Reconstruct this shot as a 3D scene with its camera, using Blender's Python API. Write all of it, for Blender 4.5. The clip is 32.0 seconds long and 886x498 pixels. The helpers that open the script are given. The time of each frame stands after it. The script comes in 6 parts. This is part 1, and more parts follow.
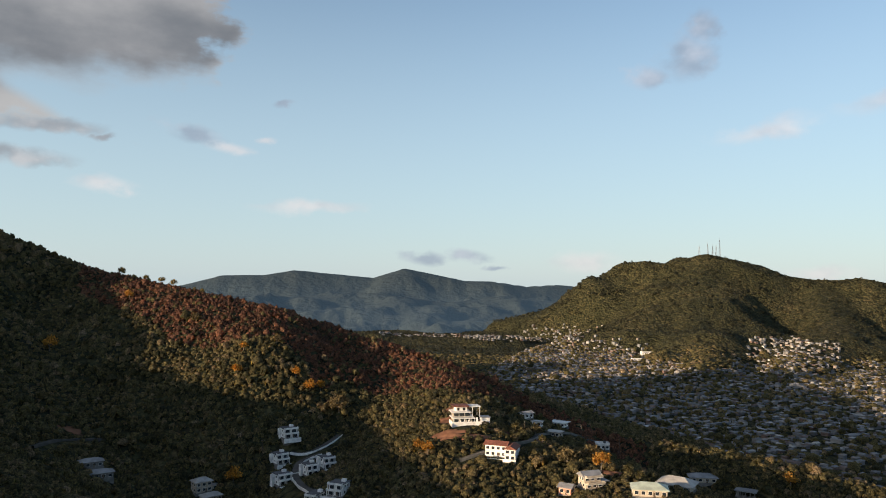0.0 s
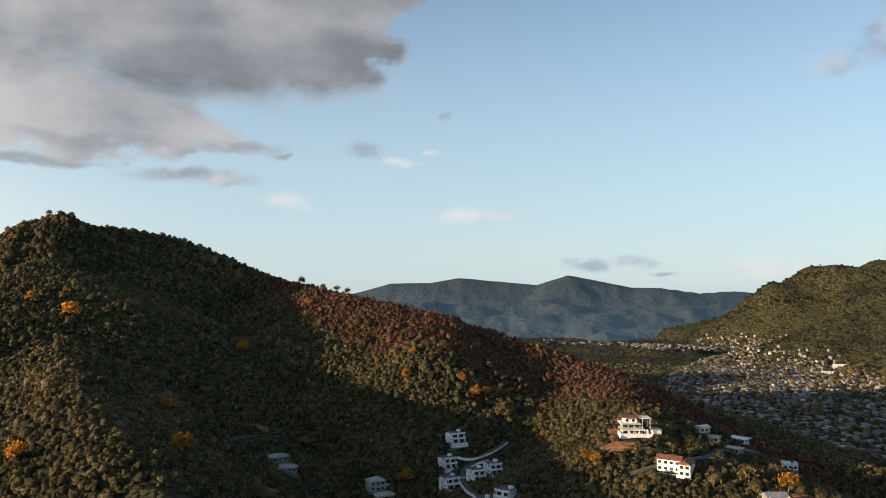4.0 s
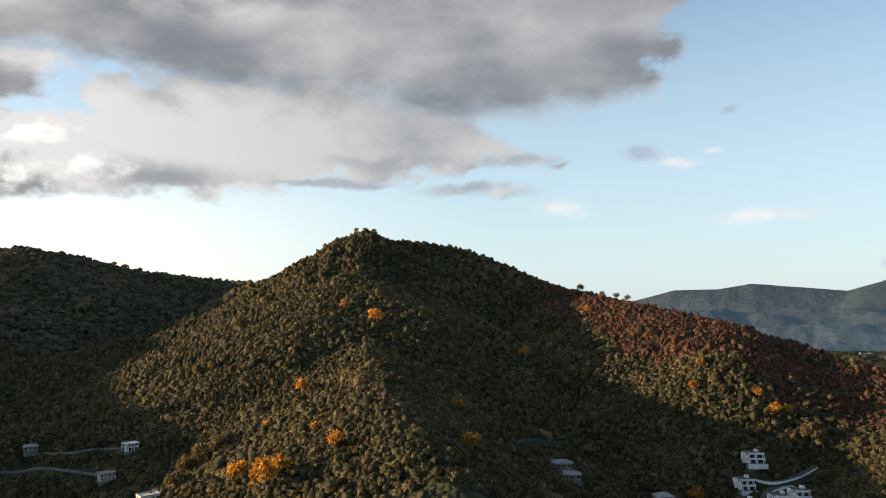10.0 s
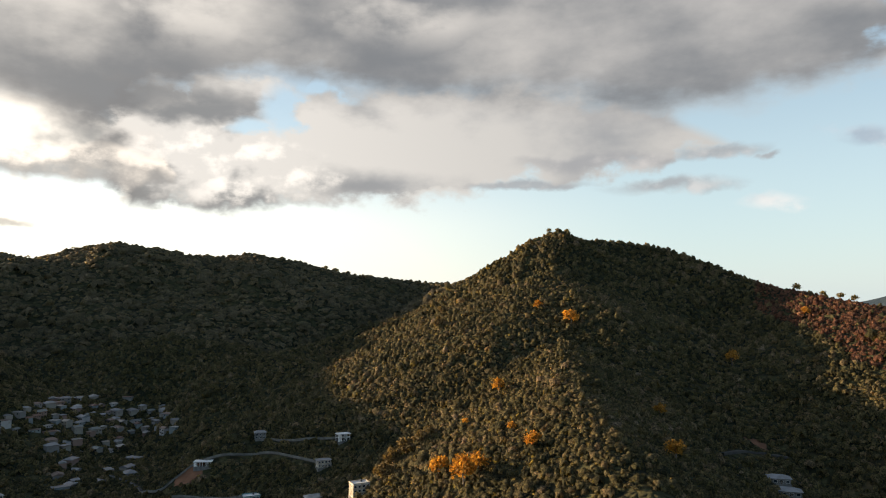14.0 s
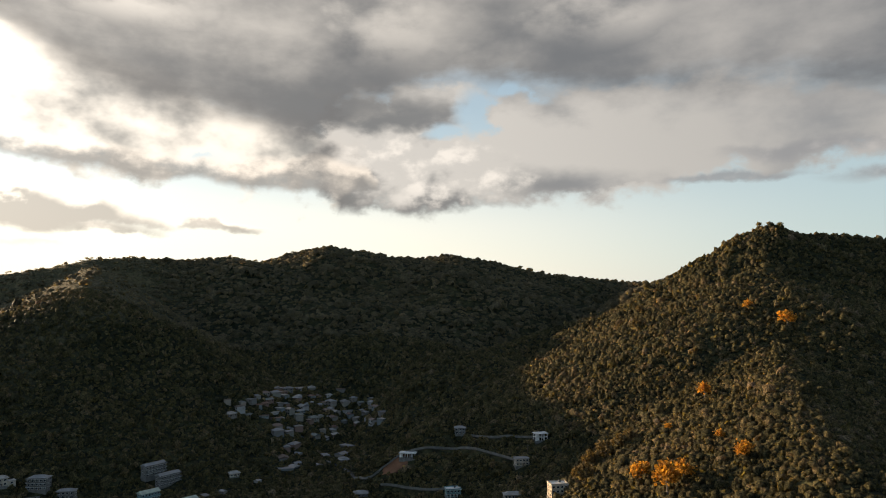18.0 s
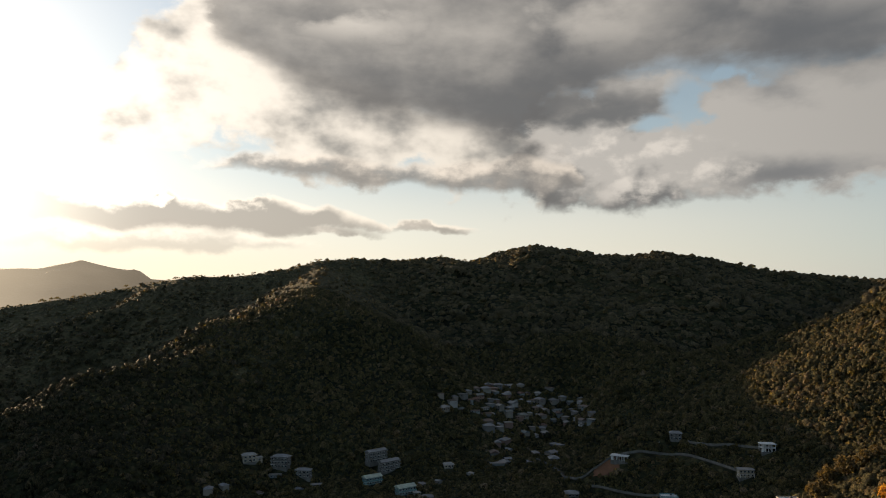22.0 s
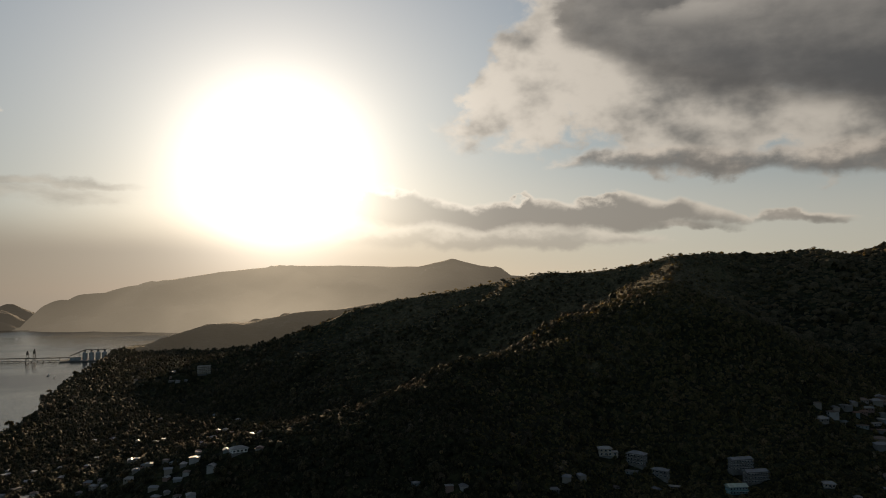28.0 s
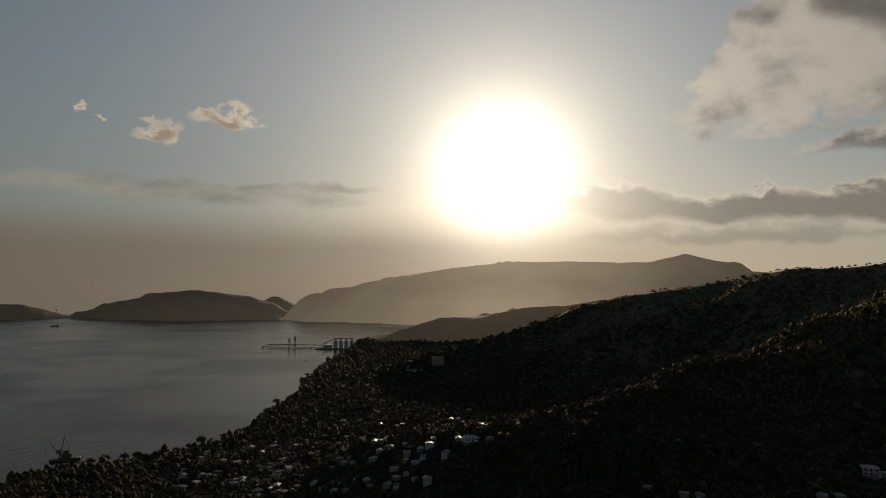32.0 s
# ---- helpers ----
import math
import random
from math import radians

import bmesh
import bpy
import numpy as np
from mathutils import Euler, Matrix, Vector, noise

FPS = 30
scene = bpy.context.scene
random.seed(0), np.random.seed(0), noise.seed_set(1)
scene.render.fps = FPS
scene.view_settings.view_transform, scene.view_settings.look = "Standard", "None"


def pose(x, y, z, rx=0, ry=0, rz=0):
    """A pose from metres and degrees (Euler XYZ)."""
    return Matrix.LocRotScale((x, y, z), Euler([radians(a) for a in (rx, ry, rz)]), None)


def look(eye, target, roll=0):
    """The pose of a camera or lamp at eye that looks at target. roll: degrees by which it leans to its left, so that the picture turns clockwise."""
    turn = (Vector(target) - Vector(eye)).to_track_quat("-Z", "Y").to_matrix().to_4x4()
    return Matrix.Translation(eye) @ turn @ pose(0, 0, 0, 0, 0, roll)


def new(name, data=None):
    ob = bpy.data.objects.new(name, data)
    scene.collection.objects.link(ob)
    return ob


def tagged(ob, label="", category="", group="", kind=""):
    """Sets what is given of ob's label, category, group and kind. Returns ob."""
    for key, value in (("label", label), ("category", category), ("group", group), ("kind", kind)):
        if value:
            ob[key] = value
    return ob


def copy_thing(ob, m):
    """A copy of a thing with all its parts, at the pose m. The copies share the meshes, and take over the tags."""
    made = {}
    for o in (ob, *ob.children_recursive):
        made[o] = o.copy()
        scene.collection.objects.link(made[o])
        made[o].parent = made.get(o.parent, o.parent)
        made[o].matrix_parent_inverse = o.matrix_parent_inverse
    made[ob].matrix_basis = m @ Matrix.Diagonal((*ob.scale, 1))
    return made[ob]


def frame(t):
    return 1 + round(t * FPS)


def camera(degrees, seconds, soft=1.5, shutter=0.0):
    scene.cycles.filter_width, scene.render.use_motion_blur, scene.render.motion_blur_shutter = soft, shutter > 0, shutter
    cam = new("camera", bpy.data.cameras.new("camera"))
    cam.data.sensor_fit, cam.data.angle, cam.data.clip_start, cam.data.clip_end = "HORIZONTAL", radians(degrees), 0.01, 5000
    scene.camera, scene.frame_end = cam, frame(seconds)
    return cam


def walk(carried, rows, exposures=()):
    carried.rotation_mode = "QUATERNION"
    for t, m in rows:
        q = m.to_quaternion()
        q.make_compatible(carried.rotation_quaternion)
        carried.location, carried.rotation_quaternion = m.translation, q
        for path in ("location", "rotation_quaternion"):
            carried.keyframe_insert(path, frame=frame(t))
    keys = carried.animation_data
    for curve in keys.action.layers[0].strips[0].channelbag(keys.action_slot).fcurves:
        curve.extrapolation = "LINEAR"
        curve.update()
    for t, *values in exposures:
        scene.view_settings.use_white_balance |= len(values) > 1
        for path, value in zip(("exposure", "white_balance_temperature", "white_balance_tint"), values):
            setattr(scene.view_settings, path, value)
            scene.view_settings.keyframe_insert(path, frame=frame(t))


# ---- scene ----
EYE_Z = 200.0
cam = camera(63.7, 32.0, soft=1.0)
PATH = [
    (0.0, 0.00, 2.65, -0.66),
    (1.0, 3.21, 2.75, -0.55),
    (2.0, 6.47, 2.87, -0.46),
    (3.0, 9.79, 3.00, -0.39),
    (4.5, 14.70, 3.18, -0.30),
    (6.0, 19.94, 3.35, -0.22),
    (7.0, 23.56, 3.45, -0.16),
    (8.0, 27.35, 3.53, -0.11),
    (9.0, 31.26, 3.59, -0.06),
    (10.0, 35.13, 3.65, -0.00),
    (11.0, 38.99, 3.69, 0.05),
    (12.0, 42.83, 3.72, 0.10),
    (13.0, 46.71, 3.74, 0.14),
    (14.0, 50.59, 3.75, 0.18),
    (15.5, 56.38, 3.76, 0.22),
    (17.0, 62.12, 3.77, 0.25),
    (18.0, 66.10, 3.77, 0.25),
    (19.0, 70.16, 3.76, 0.25),
    (20.0, 74.24, 3.75, 0.23),
    (21.0, 78.38, 3.74, 0.21),
    (22.0, 82.58, 3.71, 0.18),
    (23.0, 86.88, 3.68, 0.14),
    (24.0, 91.37, 3.64, 0.09),
    (25.0, 96.13, 3.59, 0.03),
    (26.5, 103.10, 3.48, -0.06),
    (28.0, 110.24, 3.36, -0.17),
    (29.0, 114.88, 3.26, -0.25),
    (30.0, 119.52, 3.15, -0.34),
    (31.0, 124.04, 3.03, -0.44),
    (32.0, 128.25, 2.92, -0.57),
]
EXPOSURES = [(0, 0.9, 6500, 12), (6, 1.06, 6400, 12), (9, 1.2, 6450, 12), (13, 1.2, 6850, 12), (18, 0.85, 7050, 12), (23, 0.28, 7050, 12), (25, -0.02, 7050, 12), (28, -0.5, 7050, 12), (32, -1.0, 7300, 12)]
walk(cam, [(t, pose(0, 0, EYE_Z, 90 + pitch, roll, yaw)) for t, yaw, pitch, roll in PATH], EXPOSURES)

# ---------------------------------------------------------------- sun and sky
SUN_AZ, SUN_EL = 123.4, 9.05          # degrees, anticlockwise from +y; above the horizon


def heading(az, el=0.0):
    a, e = radians(az), radians(el)
    return Vector((-math.sin(a) * math.cos(e), math.cos(a) * math.cos(e), math.sin(e)))


SUN_DIR = heading(SUN_AZ, SUN_EL)
sun_data = bpy.data.lights.new("sun", "SUN")
sun_data.energy, sun_data.angle, sun_data.color = 5.0, radians(0.6), (1.0, 0.74, 0.47)
sun = new("sun", sun_data)
sun.matrix_world = look(SUN_DIR * 100, (0, 0, 0))


class Nodes:
    """Short hand for a node tree."""

    def __init__(self, tree):
        self.t = tree
        tree.nodes.clear()

    def node(self, kind, **settings):
        n = self.t.nodes.new(kind)
        for key, value in settings.items():
            setattr(n, key, value)
        return n

    def put(self, socket, value):
        if isinstance(value, bpy.types.NodeSocket):
            self.t.links.new(value, socket)
        elif value is not None:
            socket.default_value = value

    def m(self, op, a, b=None, c=None, clamp=False):
        n = self.node("ShaderNodeMath", operation=op, use_clamp=clamp)
        for s, v in zip(n.inputs, (a, b, c)):
            self.put(s, v)
        return n.outputs[0]

    def v(self, op, a, b=None):
        n = self.node("ShaderNodeVectorMath", operation=op)
        for s, v in zip(n.inputs, (a, b)):
            self.put(s, v)
        return n.outputs["Value" if op in ("DOT_PRODUCT", "LENGTH") else "Vector"]

    def smooth(self, x, lo, hi, to0=0.0, to1=1.0):
        n = self.node("ShaderNodeMapRange", interpolation_type="SMOOTHSTEP")
        for s, v in zip(n.inputs, (x, lo, hi, to0, to1)):
            self.put(s, v)
        return n.outputs[0]

    def mix(self, f, a, b, blend="MIX"):
        n = self.node("ShaderNodeMix", data_type="RGBA", blend_type=blend)
        a, b = [(q, q, q, 1.0) if isinstance(q, float) else q for q in (a, b)]
        self.put(n.inputs[0], f), self.put(n.inputs[6], a), self.put(n.inputs[7], b)
        return n.outputs[2]

    def noise(self, vec, scale, detail=4.0, rough=0.55, dims="3D"):
        n = self.node("ShaderNodeTexNoise", noise_dimensions=dims)
        if vec is not None:
            self.put(n.inputs["Vector"], vec)
        n.inputs["Scale"].default_value, n.inputs["Detail"].default_value, n.inputs["Roughness"].default_value = scale, detail, rough
        return n.outputs["Fac"]


def rgb(r, g, b):
    return (r, g, b, 1.0)


world = bpy.data.worlds.new("world")
scene.world = world
world.use_nodes = True
W = Nodes(world.node_tree)
way = W.node("ShaderNodeTexCoord").outputs["Generated"]
split = W.node("ShaderNodeSeparateXYZ")
W.put(split.inputs[0], way)
dx, dy, dz = split.outputs
az = W.m("MULTIPLY", W.m("ARCTAN2", W.m("MULTIPLY", dx, -1.0), dy), 57.2958)
el = W.m("MULTIPLY", W.m("ARCSINE", dz), 57.2958)
sky = W.node("ShaderNodeTexSky", sky_type="NISHITA", sun_disc=False, sun_elevation=radians(SUN_EL), sun_rotation=radians(-SUN_AZ), air_density=1.0, dust_density=0.4, ozone_density=2.0, altitude=150)
SKY = 0.11
clear = W.mix(1.0, sky.outputs[0], rgb(SKY, SKY, SKY), "MULTIPLY")
# the bright air round the sun
near_sun = W.m("MULTIPLY", W.m("ARCCOSINE", W.v("DOT_PRODUCT", way, tuple(SUN_DIR))), 57.2958)


def glow(strength, width):
    return W.m("MULTIPLY", W.m("EXPONENT", W.m("MULTIPLY", near_sun, -1.0 / width)), strength)


halo = W.m("ADD", glow(10.0, 2.4), W.m("ADD", glow(0.62, 11.0), glow(0.38, 20.0)))
halo_rgb = W.mix(1.0, halo, rgb(1.0, 0.935, 0.835), "MULTIPLY")
clear = W.mix(1.0, clear, halo_rgb, "ADD")
# pale air towards the horizon
pale = W.smooth(el, 34.0, -2.0)
sunward = W.mix(W.m("MULTIPLY", W.smooth(az, 30.0, 74.0), W.smooth(el, 13.0, 5.0)), rgb(0.285, 0.365, 0.405), rgb(0.56, 0.545, 0.51))
sunward = W.mix(W.smooth(az, 122.0, 148.0), sunward, rgb(0.19, 0.24, 0.275))
clear = W.mix(W.m("MULTIPLY", pale, 0.8), clear, W.mix(1.0, sunward, halo_rgb, "ADD"))


# clouds: each lies between a lower and an upper line over the horizon, roughened by noise
def stretched(flat, shift):
    n = W.node("ShaderNodeVectorMath", operation="MULTIPLY")
    W.put(n.inputs[0], way)
    n.inputs[1].default_value = (1, 1, flat)
    return W.v("ADD", n.outputs[0], shift)


cloud_at = stretched(1.5, (0.4, 5.2, 2.0))
streak_at = stretched(3.2, (3.1, 1.7, 0.4))
billow = W.noise(cloud_at, 15.0, 9.0, 0.56)
rough_big = W.noise(stretched(2.0, (7.4, 2.2, 1.0)), 4.2, 6.0, 0.5)
streak = W.noise(streak_at, 5.0, 7.0, 0.55)
# heaps catch the light on the side towards the sun
toward = W.v("ADD", cloud_at, tuple((SUN_DIR + Vector((0, 0, 0.9))).normalized() * 0.022))
relief = W.m("SUBTRACT", billow, W.noise(toward, 15.0, 4.0, 0.5))


def wave(noise_, amount):
    return W.m("MULTIPLY", W.m("SUBTRACT", noise_, 0.5), amount)


soft_el = W.m("ADD", el, W.m("ADD", wave(rough_big, 6.0), W.m("ADD", wave(streak, 3.5), wave(billow, 2.5))))
soft_az = W.m("ADD", az, W.m("ADD", wave(streak, 12.0), wave(billow, 8.0)))
crisp_el = W.m("ADD", el, W.m("ADD", wave(billow, 5.5), wave(rough_big, 2.0)))
crisp_az = W.m("ADD", az, wave(billow, 9.0))


def line(rows, along):
    """Height over the horizon along the bearing, straight from row to row."""
    a0, a1 = rows[0][0], rows[-1][0]
    r = W.node("ShaderNodeValToRGB")
    W.put(r.inputs[0], W.m("MULTIPLY", W.m("SUBTRACT", along, a0), 1.0 / (a1 - a0), clamp=True))
    for k, (a_, h_) in enumerate(rows):
        v = (h_ + 10.0) / 60.0
        e = r.color_ramp.elements[0] if k == 0 else r.color_ramp.elements[-1] if k == len(rows) - 1 else r.color_ramp.elements.new((a_ - a0) / (a1 - a0))
        e.color = (v, v, v, 1.0)
    return W.m("SUBTRACT", W.m("MULTIPLY", r.outputs[0], 60.0), 10.0)


def ends(rows, along):
    """Closes a cloud at both ends of its lines."""
    return W.m("MINIMUM", W.m("MULTIPLY", W.m("SUBTRACT", along, rows[0][0]), 0.7), W.m("MULTIPLY", W.m("SUBTRACT", rows[-1][0], along), 0.7))


def between(bottom, top, low_edge, high_edge, crisp=True):
    """Above 0 within a cloud that has these two lines, 1 where it is full."""
    along, up = (crisp_az, crisp_el) if crisp else (soft_az, soft_el)
    out = W.m("MULTIPLY", W.m("SUBTRACT", up, line(bottom, along)), 1.0 / low_edge)
    if top:
        out = W.m("MINIMUM", out, W.m("MULTIPLY", W.m("SUBTRACT", line(top, along), up), 1.0 / high_edge))
    return W.m("MINIMUM", out, ends(bottom, along))


def oval(a0, e0, w, h, tilt=0.0, along=crisp_az, up=crisp_el):
    side = W.m("SUBTRACT", along, a0)
    u = W.m("MULTIPLY", side, 1.0 / w)
    v = W.m("MULTIPLY", W.m("SUBTRACT", W.m("SUBTRACT", up, e0), W.m("MULTIPLY", side, tilt)), 1.0 / h)
    return W.m("SUBTRACT", 1.0, W.m("SQRT", W.m("ADD", W.m("MULTIPLY", u, u), W.m("MULTIPLY", v, v))))


def ovals(rows, along=crisp_az, up=crisp_el):
    out = None
    for row in rows:
        o = oval(*(tuple(row) + (0.0,))[:5], along, up)
        out = o if out is None else W.m("MAXIMUM", out, o)
    return out


def lay(under, cover, core, bright, dark, shine=1.0):
    """One cloud over the sky so far: its body from bright to dark, and the sun's glow that comes through where it is thin."""
    body = W.mix(core, bright, dark)
    lit = W.mix(1.0, body, W.mix(1.0, halo_rgb, W.m("MULTIPLY", W.m("SUBTRACT", 1.0, W.m("MULTIPLY", core, 0.75)), shine), "MULTIPLY"), "ADD")
    return W.mix(cover, under, lit)


def total(*terms):
    out = terms[0]
    for t_ in terms[1:]:
        out = W.m("ADD", out, t_)
    return out


calm_az = W.m("ADD", az, wave(billow, 6.0))
calm_el = W.m("ADD", el, wave(billow, 2.2))
DUSKY = [(-19.0, 17.0, 2.5, 2.3), (-20.1, 19.0, 1.6, 1.6), (-16.3, 15.6, 1.9, 1.1), (1.7, 2.0, 2.5, 0.75, 0.05), (-1.8, 2.1, 2.3, 0.7, 0.06), (-4.2, 1.1, 1.3, 0.4), (19.6, 11.0, 2.8, 0.95, 0.14), (12.6, 13.6, 1.6, 0.4)]
ROSY = [(-24.4, 11.4, 4.6, 1.05, -0.14), (-33, 13, 5, 1.2, -0.15), (10.4, 5.7, 5.2, 0.75, -0.07), (-11.3, 1.7, 3.9, 1.1), (-28, 0.9, 3.5, 0.8), (25.6, 6.8, 2.4, 0.8), (17.0, 10.1, 2.4, 0.6, 0.12), (14.2, 10.8, 1.2, 0.4)]
dusky = ovals(DUSKY, calm_az, calm_el)
rosy = ovals(ROSY, calm_az, calm_el)
seen = lay(clear, W.smooth(rosy, 0.0, 0.95, 0.0, 0.55), W.smooth(W.m("ADD", billow, wave(relief, -2.0)), 1.2, 2.1), rgb(0.47, 0.435, 0.42), rgb(0.30, 0.30, 0.32))
seen = lay(seen, W.smooth(dusky, 0.0, 0.8, 0.0, 0.72), W.smooth(W.m("SUBTRACT", billow, relief), 0.3, 0.6), rgb(0.30, 0.32, 0.36), rgb(0.17, 0.205, 0.255))
# small heaps over the sea
PUFFS = [(145.8, 12.55, 2.6, 0.85, -0.03), (144.4, 12.9, 1.4, 0.7), (150.6, 11.45, 2.5, 0.9), (151.5, 11.2, 1.6, 0.6), (155.2, 11.9, 0.5, 0.5)]
puffs = ovals(PUFFS)
seen = lay(seen, W.smooth(puffs, -0.05, 0.55, 0.0, 0.92), W.smooth(W.m("SUBTRACT", W.m("ADD", puffs, wave(billow, 1.0)), W.m("MULTIPLY", relief, 3.0)), 0.1, 1.1), rgb(0.95, 0.84, 0.68), rgb(0.50, 0.45, 0.38))
# thin sheets over the sea
veil = W.m("MULTIPLY", W.smooth(total(ovals([(150, 6.9, 24, 1.0, 0.02), (142, 7.4, 12, 0.6, -0.02)], soft_az, calm_el), wave(streak, 1.6)), 0.0, 0.8), 0.5)
seen = lay(seen, veil, W.smooth(streak, 0.35, 0.6), rgb(0.62, 0.55, 0.45), rgb(0.27, 0.245, 0.21), 0.9)
# the long low cloud beside the sun: a pale foot and a darker body with heaped tops
LOW_FOOT = ([(92, 3.8), (97, 3.2), (101, 2.9), (114, 3.0), (121, 3.6)], [(92, 4.3), (97, 5.2), (101, 5.9), (112, 5.9), (117, 5.3), (121, 4.5)])
LOW_BODY = ([(80, 5.1), (84, 5.0), (88, 5.0), (95, 4.6), (105, 4.7), (113, 4.9), (120, 5.5)],
            [(80, 5.5), (83, 6.1), (86, 6.1), (87.5, 5.8), (88.5, 6.3), (91, 7.2), (94, 7.4), (96, 8.0), (97.5, 7.5), (100, 7.1), (102.5, 7.4), (103.7, 8.2), (105, 7.4), (109, 7.2), (111.5, 7.6), (113, 8.4), (116, 8.0), (118, 6.9), (120, 6.2)])
fine_el = W.m("ADD", el, wave(billow, 2.4))
for (low_line, high_line), edge_, tone_, thick in ((LOW_FOOT, 0.7, (0.40, 0.38, 0.345), 0.65), (LOW_BODY, 0.35, (0.285, 0.272, 0.25), 0.9)):
    f_low = W.m("MULTIPLY", W.m("SUBTRACT", fine_el, line(low_line, crisp_az)), 1.0 / 0.7)
    f_top = W.m("MULTIPLY", W.m("SUBTRACT", line(high_line, crisp_az), fine_el), 1.0 / edge_)
    f_ = W.m("MINIMUM", W.m("MINIMUM", f_low, f_top), ends(low_line, crisp_az))
    seen = lay(seen, W.m("MULTIPLY", W.smooth(f_, 0.0, 1.0, 0.0, thick), W.smooth(az, 119.0, 104.0, 0.25, 1.0)), W.smooth(W.m("SUBTRACT", W.m("MULTIPLY", f_top, 0.35), W.m("MULTIPLY", relief, 1.8)), 0.1, 1.0), rgb(0.62, 0.58, 0.51), rgb(*tone_), 1.9)
seen = lay(seen, W.smooth(ovals([(91.5, 5.0, 4.2, 0.42), (83.8, 5.35, 3.4, 0.45)], calm_az, fine_el), 0.0, 0.7, 0.0, 0.8), W.smooth(billow, 0.3, 0.6), rgb(0.45, 0.42, 0.38), rgb(0.25, 0.24, 0.22), 0.7)
# bright broken rags at the western end of the bank
RAGS = ([(73, 9.0), (80, 9.2), (88, 9.4), (94, 9.9), (98, 10.2), (102, 10.2), (106, 10.6), (109, 11.2), (113, 12.6)], [(73, 12.0), (80, 14.0), (88, 16.0), (94, 18.0), (98, 20.5), (100, 24), (103, 25), (106, 21.5), (108.5, 17.5), (110, 14.6), (113, 12.8)])
rags = total(between(*RAGS, 1.8, 2.2), wave(billow, 2.6), wave(rough_big, 1.6), W.smooth(az, 102.0, 90.0, -0.15, 0.6))
seen = lay(seen, W.smooth(rags, 0.0, 1.0, 0.0, 0.92), W.smooth(total(billow, wave(rough_big, 0.8), W.m("MULTIPLY", relief, -1.1), W.m("MULTIPLY", W.smooth(az, 108.0, 92.0), 0.06)), 0.36, 0.88), rgb(0.56, 0.53, 0.48), rgb(0.13, 0.13, 0.128), 1.6)
# the pale middle layer and its white heap
MIDDLE = ([(25, 11), (28, 10.2), (32, 9.8), (37, 8.9), (44, 8.0), (50, 7.0), (56, 6.4), (60, 6.2), (73, 6.2), (75.5, 6.8), (77, 9.0)],
          [(25, 10.6), (28, 11.4), (31, 13.2), (34, 15.5), (46, 17), (58, 17), (70, 17), (77, 16.5)])
middle = between(*MIDDLE, 1.5, 1.5)
heap = W.smooth(oval(67.5, 10.6, 9.5, 5.0, 0.0, soft_az, soft_el), 0.0, 0.6)
lumps = W.m("MULTIPLY", relief, W.m("ADD", W.m("MULTIPLY", heap, -3.4), -1.4))
glimmer = ovals([(53, 11.3, 8.5, 2.6), (47.5, 7.4, 4.5, 0.6), (42.5, 7.6, 2.5, 0.5), (66, 10.6, 7.0, 2.6, 0.1), (73, 12.6, 4.0, 1.1, 0.5)], soft_az, soft_el)
shelf = ovals([(66, 6.7, 8.5, 1.1), (57, 8.8, 6.0, 1.3), (70, 14.6, 4.5, 1.6), (74.5, 9.0, 2.2, 2.2)], soft_az, calm_el)
middle_core = W.smooth(total(W.m("MULTIPLY", W.m("MAXIMUM", shelf, -0.6), 0.75), W.m("MULTIPLY", W.m("MAXIMUM", glimmer, -0.5), -0.6), wave(streak, 1.3), wave(rough_big, 1.7), wave(billow, 2.2), lumps), -0.55, 0.85)
middle_dark = W.mix(W.smooth(az, 45.0, 75.0), rgb(0.155, 0.163, 0.175), rgb(0.105, 0.108, 0.112))
blue_gap = W.smooth(total(ovals([(63.2, 14.6, 2.3, 2.4, -0.3), (65.6, 13.0, 2.6, 0.9), (61.0, 16.3, 1.8, 0.8)], calm_az, calm_el), wave(billow, 1.6)), -0.1, 0.6, 1.0, 0.08)
seen = lay(seen, W.m("MULTIPLY", W.smooth(middle, 0.0, 1.0, 0.0, 0.95), blue_gap), middle_core, W.mix(W.smooth(az, 36.0, 68.0), rgb(0.265, 0.264, 0.26), rgb(0.335, 0.33, 0.32)), middle_dark, 1.2)
# sunlit heads of the heap
heads = W.m("MULTIPLY", W.smooth(total(relief, wave(billow, 0.35)), -0.03, 0.22), W.m("MULTIPLY", W.smooth(oval(68, 10.4, 9.0, 4.2, 0.12, soft_az, soft_el), 0.0, 0.6, 0.0, 0.8), W.smooth(middle, 0.4, 1.4)))
seen = lay(seen, W.m("MULTIPLY", heads, blue_gap), 0.0, rgb(0.52, 0.505, 0.48), rgb(0.3, 0.3, 0.3), 1.0)
# streaks off the eastern end
STREAKS = [(32.4, 8.35, 6.2, 0.9), (29.3, 10.6, 4.6, 0.75, -0.02), (44, 8.7, 7.0, 0.55), (38, 10.5, 8.0, 1.0), (25.8, 10.2, 1.6, 0.4)]
seen = lay(seen, W.smooth(total(ovals(STREAKS, calm_az, fine_el), wave(streak, 0.8)), 0.0, 0.8, 0.0, 0.8), W.smooth(W.m("SUBTRACT", streak, relief), 0.2, 0.6), rgb(0.30, 0.30, 0.305), rgb(0.165, 0.175, 0.19), 1.0)
